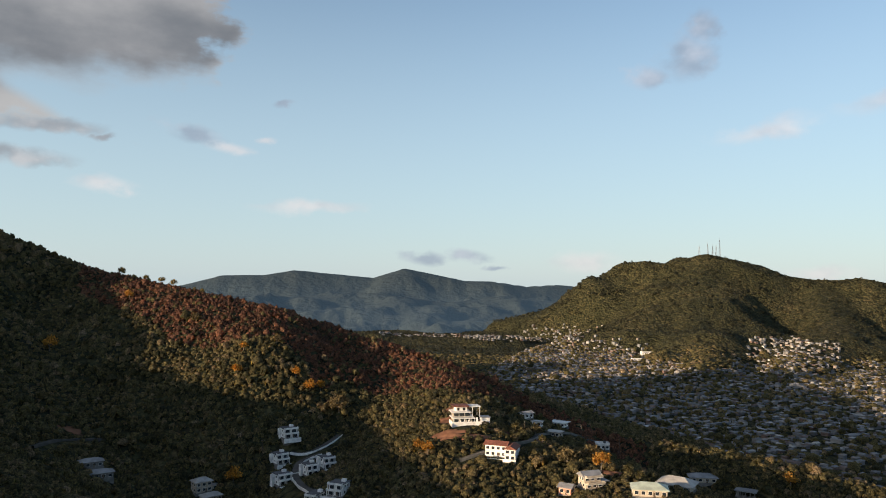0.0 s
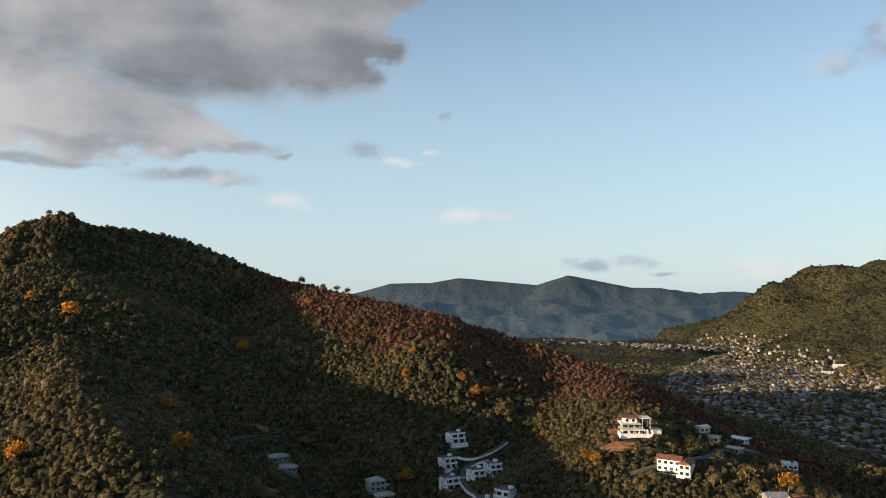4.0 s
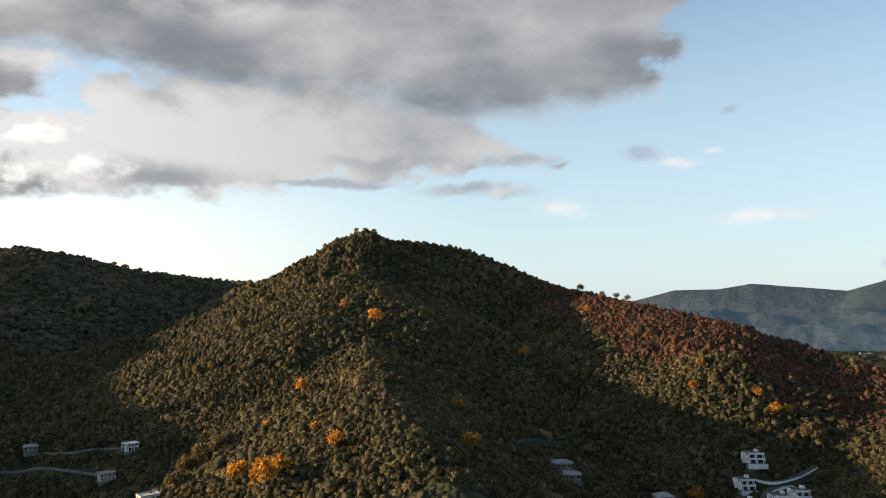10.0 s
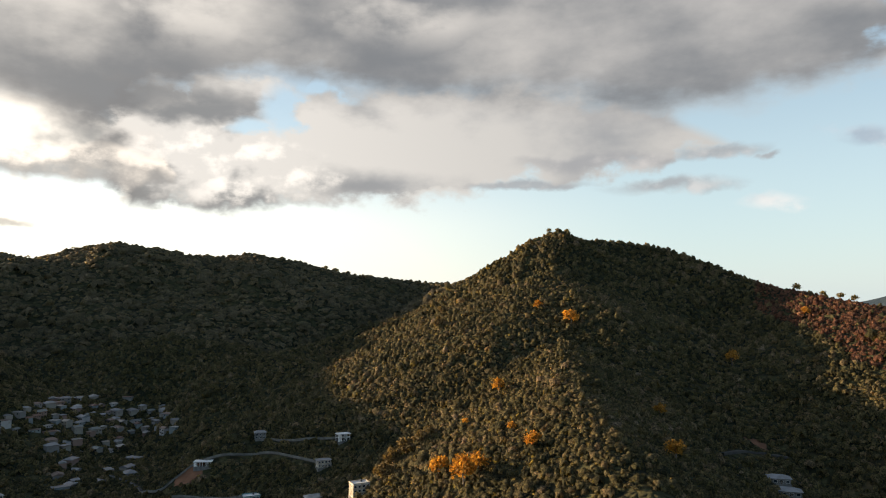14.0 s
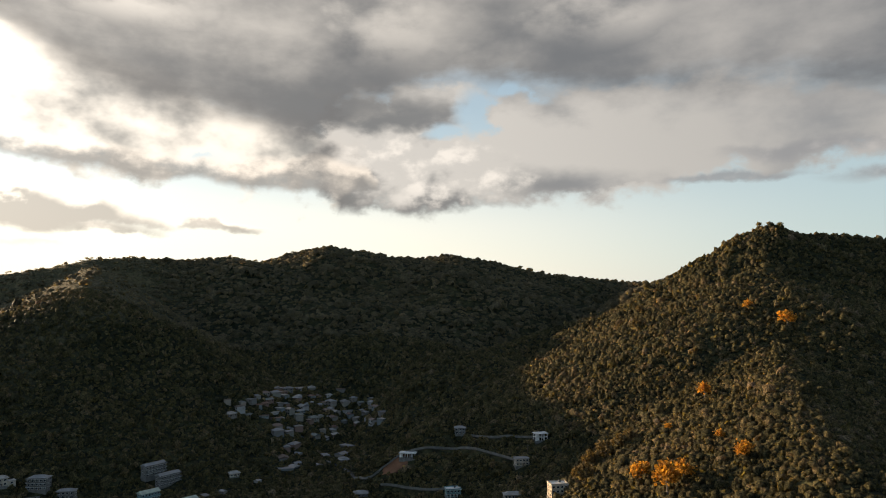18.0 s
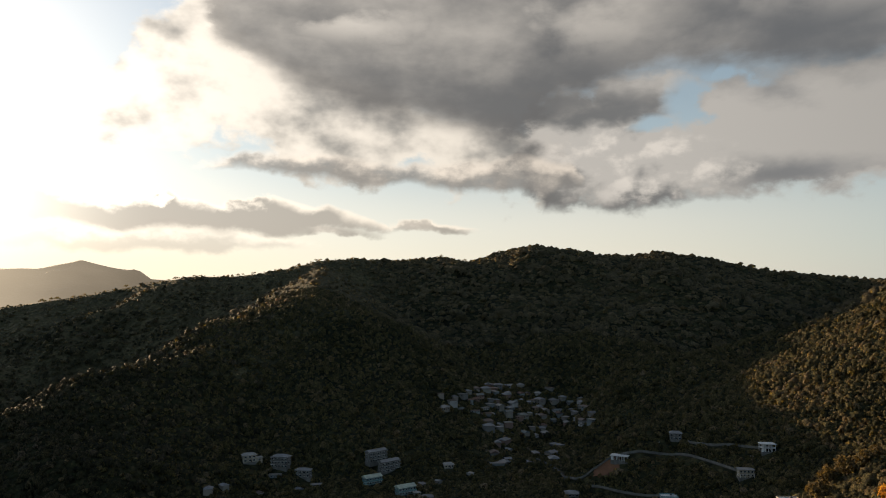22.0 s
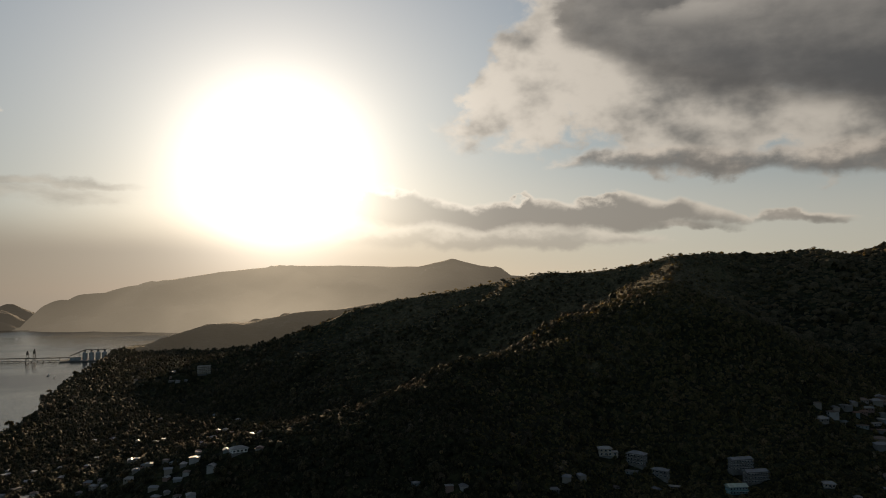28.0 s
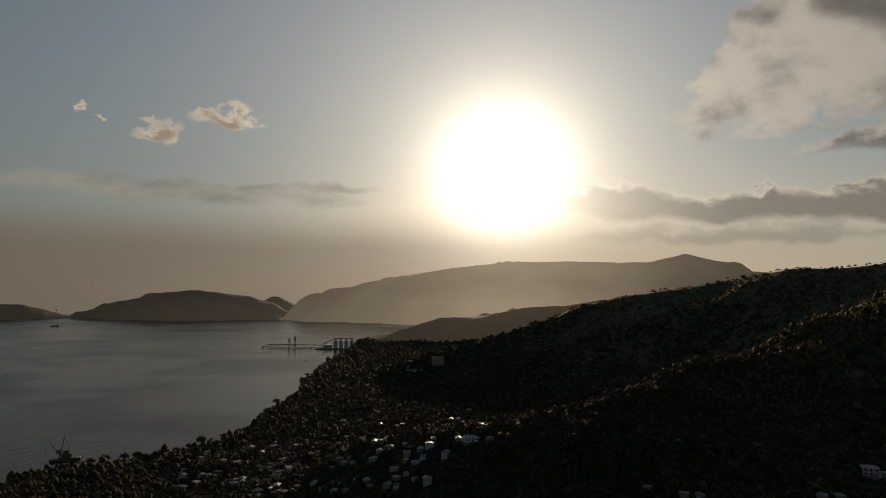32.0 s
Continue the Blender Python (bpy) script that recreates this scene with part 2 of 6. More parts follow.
# the strip under the dark bank
STRIP = ([(71, 8.4), (75, 8.0), (80, 8.1), (86, 8.5), (92, 9.0), (97, 9.4), (103, 9.8)], [(71, 9.0), (73, 10.8), (77, 11.2), (81, 10.8), (85, 10.4), (88, 10.8), (91, 11.3), (95, 11.2), (99, 10.9), (103, 10.2)])
strip_low = W.m("MULTIPLY", W.m("SUBTRACT", fine_el, line(STRIP[0], calm_az)), 1.0 / 0.6)
strip_top = W.m("MULTIPLY", W.m("SUBTRACT", line(STRIP[1], calm_az), fine_el), 1.0 / 0.55)
strip = W.m("MINIMUM", W.m("MINIMUM", strip_low, strip_top), ends(STRIP[0], calm_az))
seen = lay(seen, W.smooth(strip, -0.1, 1.2, 0.0, 0.88), W.smooth(total(W.m("MULTIPLY", W.m("MINIMUM", strip_top, 2.5), 0.3), W.m("MULTIPLY", relief, -1.2), wave(rough_big, 0.8)), 0.0, 0.8), rgb(0.52, 0.48, 0.43), rgb(0.17, 0.17, 0.168), 2.0)
# the great bank overhead
BANK = [(9, 34), (13, 22), (16.5, 17), (19, 14.4), (22, 13.6), (27, 13.2), (40, 13.7), (51, 14.5), (57, 15.4), (60, 15.3), (65, 15.2), (70, 14.6), (73, 13.6), (75, 11.5), (77, 10.6), (80, 11.4), (84, 12.4), (88, 13.0), (92, 13.8), (95, 14.6), (98, 15.8), (100.5, 18), (102.5, 22), (105, 34)]
bank = between(BANK, None, 3.0, 1.0, False)
deep = W.m("SUBTRACT", el, line(BANK, az))
hollow = ovals([(69, 20.5, 6, 3.0), (88, 20.5, 5, 1.6), (52, 21.5, 9, 2.0)], soft_az, soft_el)
bank_core = W.smooth(total(W.smooth(deep, -0.5, 2.2, 0.0, 0.75), W.smooth(deep, 3.0, 10.0, 0.0, -0.2), wave(streak, 0.6), wave(rough_big, 2.4), wave(billow, 0.5), W.m("MULTIPLY", W.m("MAXIMUM", hollow, 0.0), -0.6), W.m("MULTIPLY", W.smooth(az, 62.0, 84.0), 0.15)), -0.1, 1.15)
bank_dark = W.mix(W.smooth(az, 40.0, 84.0), rgb(0.094, 0.103, 0.115), rgb(0.086, 0.091, 0.098))
seen = lay(seen, W.m("MULTIPLY", W.smooth(bank, 0.0, 1.0, 0.0, 0.97), blue_gap), bank_core, W.mix(W.smooth(az, 30.0, 70.0), rgb(0.255, 0.255, 0.255), rgb(0.29, 0.285, 0.275)), bank_dark, 2.0)
# thick air low over the sea and, below the horizon, the far sea
haze_west = W.m("MULTIPLY", W.smooth(total(el, wave(streak, 0.8)), 6.5, 2.5), W.smooth(az, 85.0, 135.0))
seen = W.mix(W.m("MULTIPLY", haze_west, 0.85), seen, W.mix(1.0, rgb(0.22, 0.185, 0.145), W.mix(1.0, halo_rgb, 0.7, "MULTIPLY"), "ADD"))
back = W.node("ShaderNodeBackground")
W.put(back.inputs[0], seen)
W.put(W.node("ShaderNodeOutputWorld").inputs[0], back.outputs[0])

# ---------------------------------------------------------------- materials
def material(name):
    mat = bpy.data.materials.new(name)
    mat.use_nodes = True
    return mat, Nodes(mat.node_tree)


def finish(n, colour, rough=0.9, bump=None, bump_size=0.2, metal=0.0, spec=0.3, rough_socket=None):
    p = n.node("ShaderNodeBsdfPrincipled")
    n.put(p.inputs["Base Color"], colour)
    n.put(p.inputs["Roughness"], rough)
    p.inputs["Metallic"].default_value = metal
    p.inputs["Specular IOR Level"].default_value = spec
    if bump is not None:
        b = n.node("ShaderNodeBump")
        b.inputs["Distance"].default_value = bump_size
        n.put(b.inputs["Height"], bump)
        n.put(p.inputs["Normal"], b.outputs[0])
    n.put(n.node("ShaderNodeOutputMaterial").inputs[0], p.outputs[0])
    return p


def place(n):
    return n.node("ShaderNodeNewGeometry").outputs["Position"]


def ramp(n, f, stops):
    r = n.node("ShaderNodeValToRGB")
    n.put(r.inputs[0], f)
    while len(r.color_ramp.elements) < len(stops):
        r.color_ramp.elements.new(0.5)
    for e, (at, c) in zip(r.color_ramp.elements, stops):
        e.position, e.color = at, (*c, 1)
    return r.outputs[0]


def plain(name, colour, rough=0.8, vary=0.18, scale=1.2, metal=0.0, spec=0.3):
    """A painted or rendered surface with stains at two scales and fine relief."""
    mat, n = material(name)
    p = place(n)
    big, fine = n.noise(p, scale * 0.35, 5.0), n.noise(p, scale * 6.0, 4.0)
    dark = tuple(c * (1 - 1.6 * vary) for c in colour)
    lite = tuple(min(1.0, c * (1 + 0.7 * vary)) for c in colour)
    c = n.mix(n.smooth(big, 0.32, 0.68), rgb(*dark), rgb(*lite))
    c = n.mix(n.m("MULTIPLY", fine, 0.22), c, rgb(*dark))
    finish(n, c, n.smooth(big, 0.2, 0.8, rough - 0.1, rough + 0.1), fine, 0.03, metal, spec)
    return mat


def leaf_material(name, stops, patch=0.02, thin=0.45):
    """Foliage: each tree has its tone, each clump a little of its own, and patches of the wood differ."""
    mat, n = material(name)
    tone = n.node("ShaderNodeAttribute", attribute_name="tone").outputs["Fac"]
    isle = n.node("ShaderNodeNewGeometry").outputs["Random Per Island"]
    wide = n.noise(place(n), patch, 3.0)
    f = n.m("ADD", n.m("MULTIPLY", tone, 0.62), n.m("MULTIPLY", isle, 0.22))
    f = n.m("ADD", f, n.m("MULTIPLY", n.m("SUBTRACT", wide, 0.42), 0.75), clamp=True)
    c = ramp(n, f, stops)
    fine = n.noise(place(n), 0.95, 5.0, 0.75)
    # leaf hollows shaded and tips highlighted in the colour, following the bump
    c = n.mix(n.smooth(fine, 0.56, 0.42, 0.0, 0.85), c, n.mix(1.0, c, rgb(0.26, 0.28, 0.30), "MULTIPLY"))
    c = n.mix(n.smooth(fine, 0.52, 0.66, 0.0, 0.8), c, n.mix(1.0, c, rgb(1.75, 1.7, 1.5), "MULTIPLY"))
    p = finish(n, c, 0.75, fine, 2.2, spec=0.15)
    # light that comes through the leaves
    through_leaf = n.node("ShaderNodeBsdfTranslucent")
    n.put(through_leaf.inputs[0], n.mix(1.0, c, rgb(1.6, 1.35, 0.65), "MULTIPLY"))
    both = n.node("ShaderNodeMixShader")
    both.inputs[0].default_value = thin
    n.put(both.inputs[1], p.outputs[0]), n.put(both.inputs[2], through_leaf.outputs[0])
    out = [k for k in n.t.nodes if k.bl_idname == "ShaderNodeOutputMaterial"][0]
    n.put(out.inputs[0], both.outputs[0])
    return mat


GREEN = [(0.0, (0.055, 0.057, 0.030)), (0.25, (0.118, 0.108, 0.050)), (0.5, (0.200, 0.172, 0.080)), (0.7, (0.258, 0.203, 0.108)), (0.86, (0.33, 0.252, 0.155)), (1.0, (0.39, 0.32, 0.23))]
# the same greens darkened: shade of the backlit shore side put into the colour
leaf_backlit = leaf_material("coast_foliage", [(at, tuple(0.42 * v for v in c)) for at, c in GREEN], thin=0.12)
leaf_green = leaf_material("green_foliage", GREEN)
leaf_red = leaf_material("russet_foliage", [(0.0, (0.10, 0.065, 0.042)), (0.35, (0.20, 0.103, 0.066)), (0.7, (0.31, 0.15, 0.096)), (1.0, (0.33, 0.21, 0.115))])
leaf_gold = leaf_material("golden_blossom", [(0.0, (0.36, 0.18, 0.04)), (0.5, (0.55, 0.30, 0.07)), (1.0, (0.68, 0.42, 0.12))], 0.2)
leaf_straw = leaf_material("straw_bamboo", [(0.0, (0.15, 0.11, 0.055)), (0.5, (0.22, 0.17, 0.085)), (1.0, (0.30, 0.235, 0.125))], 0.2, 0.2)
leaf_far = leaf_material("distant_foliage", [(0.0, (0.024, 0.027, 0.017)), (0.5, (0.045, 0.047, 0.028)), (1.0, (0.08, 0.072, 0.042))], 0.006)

def canopy(n, p, scale):
    """Round crowns packed side by side, seen from afar: a tone for each and the height of its dome."""
    v = n.node("ShaderNodeTexVoronoi", feature="F1", voronoi_dimensions="3D")
    v.inputs["Scale"].default_value, v.inputs["Randomness"].default_value = scale, 1.0
    n.put(v.inputs["Vector"], p)
    grey = n.node("ShaderNodeSeparateColor")
    n.put(grey.inputs[0], v.outputs["Color"])
    return grey.outputs[0], n.m("SUBTRACT", 1.0, v.outputs["Distance"])


def wooded_ground(name, stops, gap_shade, grass, relief=6.0):
    """Ground under close woods and scrub, passing into dry grass."""
    mat, n = material(name)
    p0 = place(n)
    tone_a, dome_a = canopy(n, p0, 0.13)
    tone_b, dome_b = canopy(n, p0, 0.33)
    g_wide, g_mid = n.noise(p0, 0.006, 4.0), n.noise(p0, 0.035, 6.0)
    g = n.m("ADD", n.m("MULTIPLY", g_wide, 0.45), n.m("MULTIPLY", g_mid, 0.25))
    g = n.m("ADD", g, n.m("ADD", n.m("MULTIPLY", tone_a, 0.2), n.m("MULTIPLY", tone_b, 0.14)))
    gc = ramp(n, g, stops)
    # shade between the textured crowns, put into the colour as near-black
    gc = n.mix(n.smooth(dome_a, 0.15, 0.55, 0.75, 0.0), gc, rgb(*gap_shade))
    dry = n.node("ShaderNodeAttribute", attribute_name="dry").outputs["Fac"]
    dry = n.smooth(n.m("ADD", dry, n.m("MULTIPLY", n.m("SUBTRACT", g_mid, 0.5), 0.9)), 0.2, 0.8)
    gc = n.mix(dry, gc, ramp(n, g, grass))
    finish(n, gc, 0.95, n.m("ADD", n.m("MULTIPLY", dome_a, 1.0), n.m("ADD", n.m("MULTIPLY", dome_b, 0.4), n.m("MULTIPLY", g_mid, 0.6))), relief, spec=0.1)
    return mat


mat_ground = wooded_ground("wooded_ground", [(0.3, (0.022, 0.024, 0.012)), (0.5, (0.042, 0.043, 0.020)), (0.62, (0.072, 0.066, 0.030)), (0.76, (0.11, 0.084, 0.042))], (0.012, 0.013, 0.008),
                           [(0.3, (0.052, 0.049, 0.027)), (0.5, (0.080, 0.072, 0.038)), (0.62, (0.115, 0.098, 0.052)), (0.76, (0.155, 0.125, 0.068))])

mat_sea, n = material("sea_water")
p0 = place(n)
stretch = n.node("ShaderNodeMapping")
stretch.inputs["Rotation"].default_value = (0, 0, radians(35))
stretch.inputs["Scale"].default_value = (0.35, 1.0, 1.0)
n.put(stretch.inputs[0], p0)
swell = n.m("ADD", n.m("MULTIPLY", n.noise(stretch.outputs[0], 0.085, 4.0, 0.6), 1.0), n.m("MULTIPLY", n.noise(stretch.outputs[0], 0.45, 3.0), 0.25))
slick = n.smooth(n.noise(p0, 0.0022, 4.0), 0.42, 0.62, 0.13, 0.26)
finish(n, rgb(0.024, 0.019, 0.013), slick, swell, 0.7, spec=0.075)


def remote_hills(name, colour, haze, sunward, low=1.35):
    """Ranges so far off that they only show as tone: woods with haze and sun glow painted on as emission."""
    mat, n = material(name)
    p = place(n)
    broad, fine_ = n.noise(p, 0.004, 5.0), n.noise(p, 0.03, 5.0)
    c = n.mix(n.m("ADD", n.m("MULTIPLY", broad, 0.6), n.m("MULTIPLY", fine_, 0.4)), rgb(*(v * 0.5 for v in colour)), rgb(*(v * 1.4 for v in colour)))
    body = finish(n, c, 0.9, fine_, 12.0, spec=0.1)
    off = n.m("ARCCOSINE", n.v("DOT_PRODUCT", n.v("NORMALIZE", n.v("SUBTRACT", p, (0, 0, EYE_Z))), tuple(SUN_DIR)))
    haze_glow = n.mix(1.0, n.m("MULTIPLY", n.m("EXPONENT", n.m("MULTIPLY", off, -57.3 / 8.0)), sunward), rgb(1.0, 0.84, 0.62), "MULTIPLY")
    haze_glow = n.mix(1.0, haze_glow, rgb(*haze), "ADD")
    # height scales the painted haze, by low near the water
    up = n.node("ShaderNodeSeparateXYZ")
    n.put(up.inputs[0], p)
    haze_glow = n.mix(1.0, haze_glow, n.smooth(up.outputs[2], 240.0, -10.0, 0.72, low), "MULTIPLY")
    haze_glow = n.mix(1.0, haze_glow, n.smooth(n.noise(p, 0.0016, 3.0), 0.3, 0.7, 0.9, 1.1), "MULTIPLY")
    # the hill surface itself emits the haze and the glow towards the sun
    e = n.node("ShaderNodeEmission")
    n.put(e.inputs[0], haze_glow)
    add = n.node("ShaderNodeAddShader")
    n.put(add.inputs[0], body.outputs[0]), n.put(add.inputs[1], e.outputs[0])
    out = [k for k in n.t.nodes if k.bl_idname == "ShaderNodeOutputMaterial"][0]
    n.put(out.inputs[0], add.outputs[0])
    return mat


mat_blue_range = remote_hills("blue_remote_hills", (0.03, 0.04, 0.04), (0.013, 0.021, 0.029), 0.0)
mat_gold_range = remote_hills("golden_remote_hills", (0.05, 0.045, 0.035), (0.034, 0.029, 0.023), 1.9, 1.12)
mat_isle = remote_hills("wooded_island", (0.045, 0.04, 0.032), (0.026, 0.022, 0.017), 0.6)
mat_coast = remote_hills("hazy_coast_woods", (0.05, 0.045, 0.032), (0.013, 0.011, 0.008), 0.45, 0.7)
leaf_dry = leaf_material("dry_slope_foliage", [(0.0, (0.12, 0.107, 0.066)), (0.4, (0.20, 0.17, 0.10)), (0.75, (0.28, 0.23, 0.14)), (1.0, (0.35, 0.275, 0.175))], 0.008)

# ---------------------------------------------------------------- the lie of the land
LATTICE = np.random.default_rng(7).random((256, 256))


def lattice_noise(x, y):
    xi, yi = np.floor(x).astype(int), np.floor(y).astype(int)
    u, v = x - xi, y - yi
    u, v = u * u * (3 - 2 * u), v * v * (3 - 2 * v)
    a, b = LATTICE[xi % 256, yi % 256], LATTICE[(xi + 1) % 256, yi % 256]
    c, d = LATTICE[xi % 256, (yi + 1) % 256], LATTICE[(xi + 1) % 256, (yi + 1) % 256]
    return (a * (1 - u) + b * u) * (1 - v) + (c * (1 - u) + d * u) * v - 0.5


def rugged(x, y, size, octaves=4):
    out, amp = 0.0, 1.0
    for k in range(octaves):
        out = out + amp * lattice_noise(x / size + 17.3 * k, y / size + 5.1 * k)
        size, amp = size * 0.47, amp * 0.5
    return out


def spot(az_, dist, el_):
    """World place at a bearing, a ground distance and a height angle from the hovering eye."""
    a = radians(az_)
    return (-math.sin(a) * dist, math.cos(a) * dist, EYE_Z + dist * math.tan(radians(el_)))


# each ridge: slope, roundness of its crest, roughness of its flanks, height of its wood; then bearing, distance, height angle along its crest
RIDGES = {
    "peak": (0.85, 12, 0.7, 7, [(41.4, 830, 4.6), (37, 880, 4.5), (33.3, 880, 3.86), (30.5, 850, 2.73), (28.2, 820, 1.6), (24.2, 770, 0.47)]),
    "long": (0.52, 14, 0.9, 7, [(24.2, 770, 0.47), (21, 730, -0.2), (18, 700, -0.85), (13.9, 660, -1.72), (10, 655, -2.89), (6, 640, -4.12), (1.9, 620, -5.35), (-2.2, 595, -6.72), (-4, 585, -7.57),
                      (-8, 565, -9.2), (-12.4, 545, -10.7), (-16.2, 530, -11.3), (-20.2, 520, -11.6), (-24.8, 510, -12.0), (-29.4, 500, -12.7), (-38, 470, -13.6), (-55, 420, -16)]),
    "cone": (0.70, 16, 0.6, 5, [(41.4, 800, 5.25), (42.0, 740, 2.0), (42.4, 680, -0.75), (41.3, 580, -3.5), (40.4, 480, -5.8), (39.8, 390, -8.3), (37.2, 320, -11.3), (33, 265, -15.5)]),
    "face": (0.48, 26, 0.5, 5, [(41.6, 790, 4.4), (42.0, 740, 1.8), (42.4, 680, -0.95), (41.3, 580, -3.8), (40.4, 480, -6.2), (39.8, 390, -8.8), (37.2, 320, -11.9)]),
    "flank": (0.92, 8, 0.7, 6, [(41.4, 805, 5.25), (43.25, 800, 4.68), (44.2, 795, 3.77), (45.1, 790, 2.42), (48.7, 760, 0.16), (51, 735, -1.41), (54.1, 705, -2.95), (56.7, 670, -5.12), (60.1, 630, -7.2), (67.4, 560, -10.1)]),
    "shoulder": (0.45, 14, 0.8, 7, [(43, 950, 3.0), (46, 1000, 2.19), (48.7, 1000, 1.52), (51.4, 960, -0.96), (54.1, 930, -1.39), (57.6, 890, -2.47), (61.5, 840, -3.72), (63.5, 800, -4.96), (66, 760, -7)]),
    "back": (0.42, 20, 1.2, 8, [(44, 1250, 2.0), (46.5, 1250, 2.0), (49.5, 1330, 1.14), (52.4, 1400, 1.3), (57.8, 1400, 1.89), (60.5, 1380, 2.5), (63.1, 1360, 3.07), (65.8, 1350, 3.46), (68.1, 1350, 3.21), (70.4, 1350, 3.35), (73.1, 1340, 3.81), (75.3, 1330, 4.08), (76.7, 1330, 3.81),
                     (78.5, 1320, 2.99), (80.2, 1310, 2.81), (82.9, 1300, 3.24), (85.9, 1300, 2.94), (89.6, 1290, 3.16), (92.3, 1280, 2.99), (95.4, 1280, 2.23), (98.6, 1300, 1.75), (102, 1320, 1.71), (105, 1350, 1.15), (109.5, 1380, 0.23), (114, 1400, -0.46), (116.7, 1420, -1.14), (120.2, 1430, -2.47), (123.7, 1430, -3.75), (125.4, 1420, -4.25), (129, 1400, -5.2)]),
    "spur": (0.45, 22, 0.9, 5, [(92, 1280, 2.6), (93.4, 890, 0.21), (96.9, 810, -2.54), (103.7, 730, -4.59), (108.5, 700, -5.27), (111.5, 670, -7.15), (115, 650, -8.46), (118.4, 630, -9.28), (124, 610, -10.6)]),
    "spur_east": (0.45, 10, 0.8, 6, [(93.4, 890, 0.21), (89.8, 860, -2.14), (86.2, 820, -4.39), (83.5, 790, -7.03)]),
    "coast_hill": (0.36, 14, 1.1, 7, [(115.8, 2660, -0.91), (118.5, 2660, -1.36), (121.6, 2594, -1.58), (125.4, 2527, -2.35), (128.3, 2460, -2.49), (131.5, 2394, -3.41), (134.2, 2341, -4.6)]),
    "headland": (0.42, 30, 1.4, 2, [(92, 4500, 0.9), (100, 4500, 1), (104.8, 4400, 1.28), (107.2, 4400, 2.05), (109.5, 4400, 2.59), (112.2, 4400, 1.95), (114.5, 4400, 1.94), (118.5, 4400, 2), (122.9, 4400, 1.96), (127.2, 4345, 1.47), (131.2, 4290, 0.79), (134, 4260, 0.0), (135.4, 4240, -0.9), (136.2, 4230, -1.8)]),
    "head_point": (1.3, 12, 0.8, 2, [(131.2, 4290, 0.79), (134, 4260, 0.27), (136.9, 4235, -0.27), (139.3, 4180, -0.95)]),
    "mast_hill": (0.78, 24, 1.6, 8, [(-5.3, 3015, -2.66), (-8, 2948, -1.94), (-10.4, 2881, -0.79), (-12.35, 2814, 0.65), (-13.9, 2760, 1.72), (-15.1, 2734, 1.99), (-17.6, 2680, 1.74), (-19.3, 2680, 2.12), (-20.1, 2680, 2.46), (-21.5, 2680, 2.21), (-23.8, 2680, 1.66), (-25.7, 2680, 0.88), (-27.5, 2680, 0.61), (-29.2, 2680, 0.62), (-30.3, 2680, 0.78), (-31.9, 2680, 0.41), (-40, 2680, 0.6), (-60, 2680, 1), (-90, 2948, 1), (-140, 3484, 0.5)]),
    "mast_spur": (0.36, 30, 1.2, 7, [(-20.1, 2680, 2.3), (-19.4, 2345, -0.9), (-19.5, 2077, -3.2), (-20.5, 1876, -4.5), (-20.4, 1700, -5.3), (-19.6, 1530, -6.5), (-19.2, 1420, -7.5)]),
    "east_spur": (0.34, 30, 1.2, 7, [(-28, 2680, 0.3), (-28.5, 2278, -2.4), (-27, 1943, -4.4), (-26, 1700, -5.6), (-26.2, 1480, -6.9), (-27.5, 1330, -8.1), (-30, 1230, -8.8), (-36, 1180, -9.2)]),
    "far_range": (0.5, 30, 0.9, 2, [(45, 4700, -0.8), (26, 4520, -0.6), (20.1, 4294, -0.46), (17.1, 4294, 0.35), (14.2, 4294, 0.39), (11.8, 4294, 0.82), (7.8, 4294, 0.47), (5.6, 4294, 0.27), (3.1, 4294, 1.07), (1.1, 4294, 0.69), (-1.7, 4294, 0.13), (-3.9, 4294, 0.11), (-6.6, 4407, -0.26), (-9.1, 4520, -0.1), (-14, 4633, -0.5), (-30, 4700, -0.6)]),
    "far_foot": (0.15, 40, 1.6, 2, [(48, 3700, -1.5), (30, 3650, -1.35), (18, 3600, -1.2), (12, 3500, -1.5), (5, 3600, -1.0), (0, 3500, -1.6), (-6, 3600, -1.3), (-14, 3700, -1.6), (-30, 3700, -1.6)]),
    "knoll": (0.16, 60, 1.2, 6, [(3, 2350, -4.3), (-3, 2250, -4.3), (-6.5, 2280, -4.8)]),
    "house_spur": (0.32, 16, 0.35, 3, [(0.5, 600, -6.4), (-1.5, 515, -8.7), (-2.2, 445, -10.9), (-4.5, 400, -13.2), (-9, 410, -12.6), (-13, 380, -13.9), (-17.4, 340, -15.4), (-26, 300, -18)]),
    "bowl": (0.35, 140, 0.4, 4, [(26, 640, -10.2), (14, 580, -11.8), (10, 525, -13.7), (15, 450, -16.0), (24, 505, -14.2)]),
    "island": (0.45, 60, 1.2, 2, [(152.3, 4485, -1.35), (149.2, 4420, -0.69), (147.2, 4420, -0.51), (143.9, 4420, -0.92), (141.6, 4355, -1.9)]),
    "islet": (0.5, 10, 0.4, 3, [(141.6, 4644, -0.95), (141.3, 4644, -0.95)]),
    "west_isle": (0.35, 30, 0.5, 4, [(162, 4563, -1.5), (158.9, 4563, -1.55), (158, 4563, -1.8)]),
}
# where the land ends: bearing and distance
SHORE = [(124, 5200), (127, 3500), (130.5, 2750), (133.6, 2600), (134.6, 2506), (136, 2000), (137.3, 1760), (139.3, 1400), (139.7, 1265), (143.3, 1015), (145.6, 940), (148.6, 888), (152.6, 872), (157.6, 868), (160, 820), (175, 640), (200, 600), (215, 933), (225, 5200)]
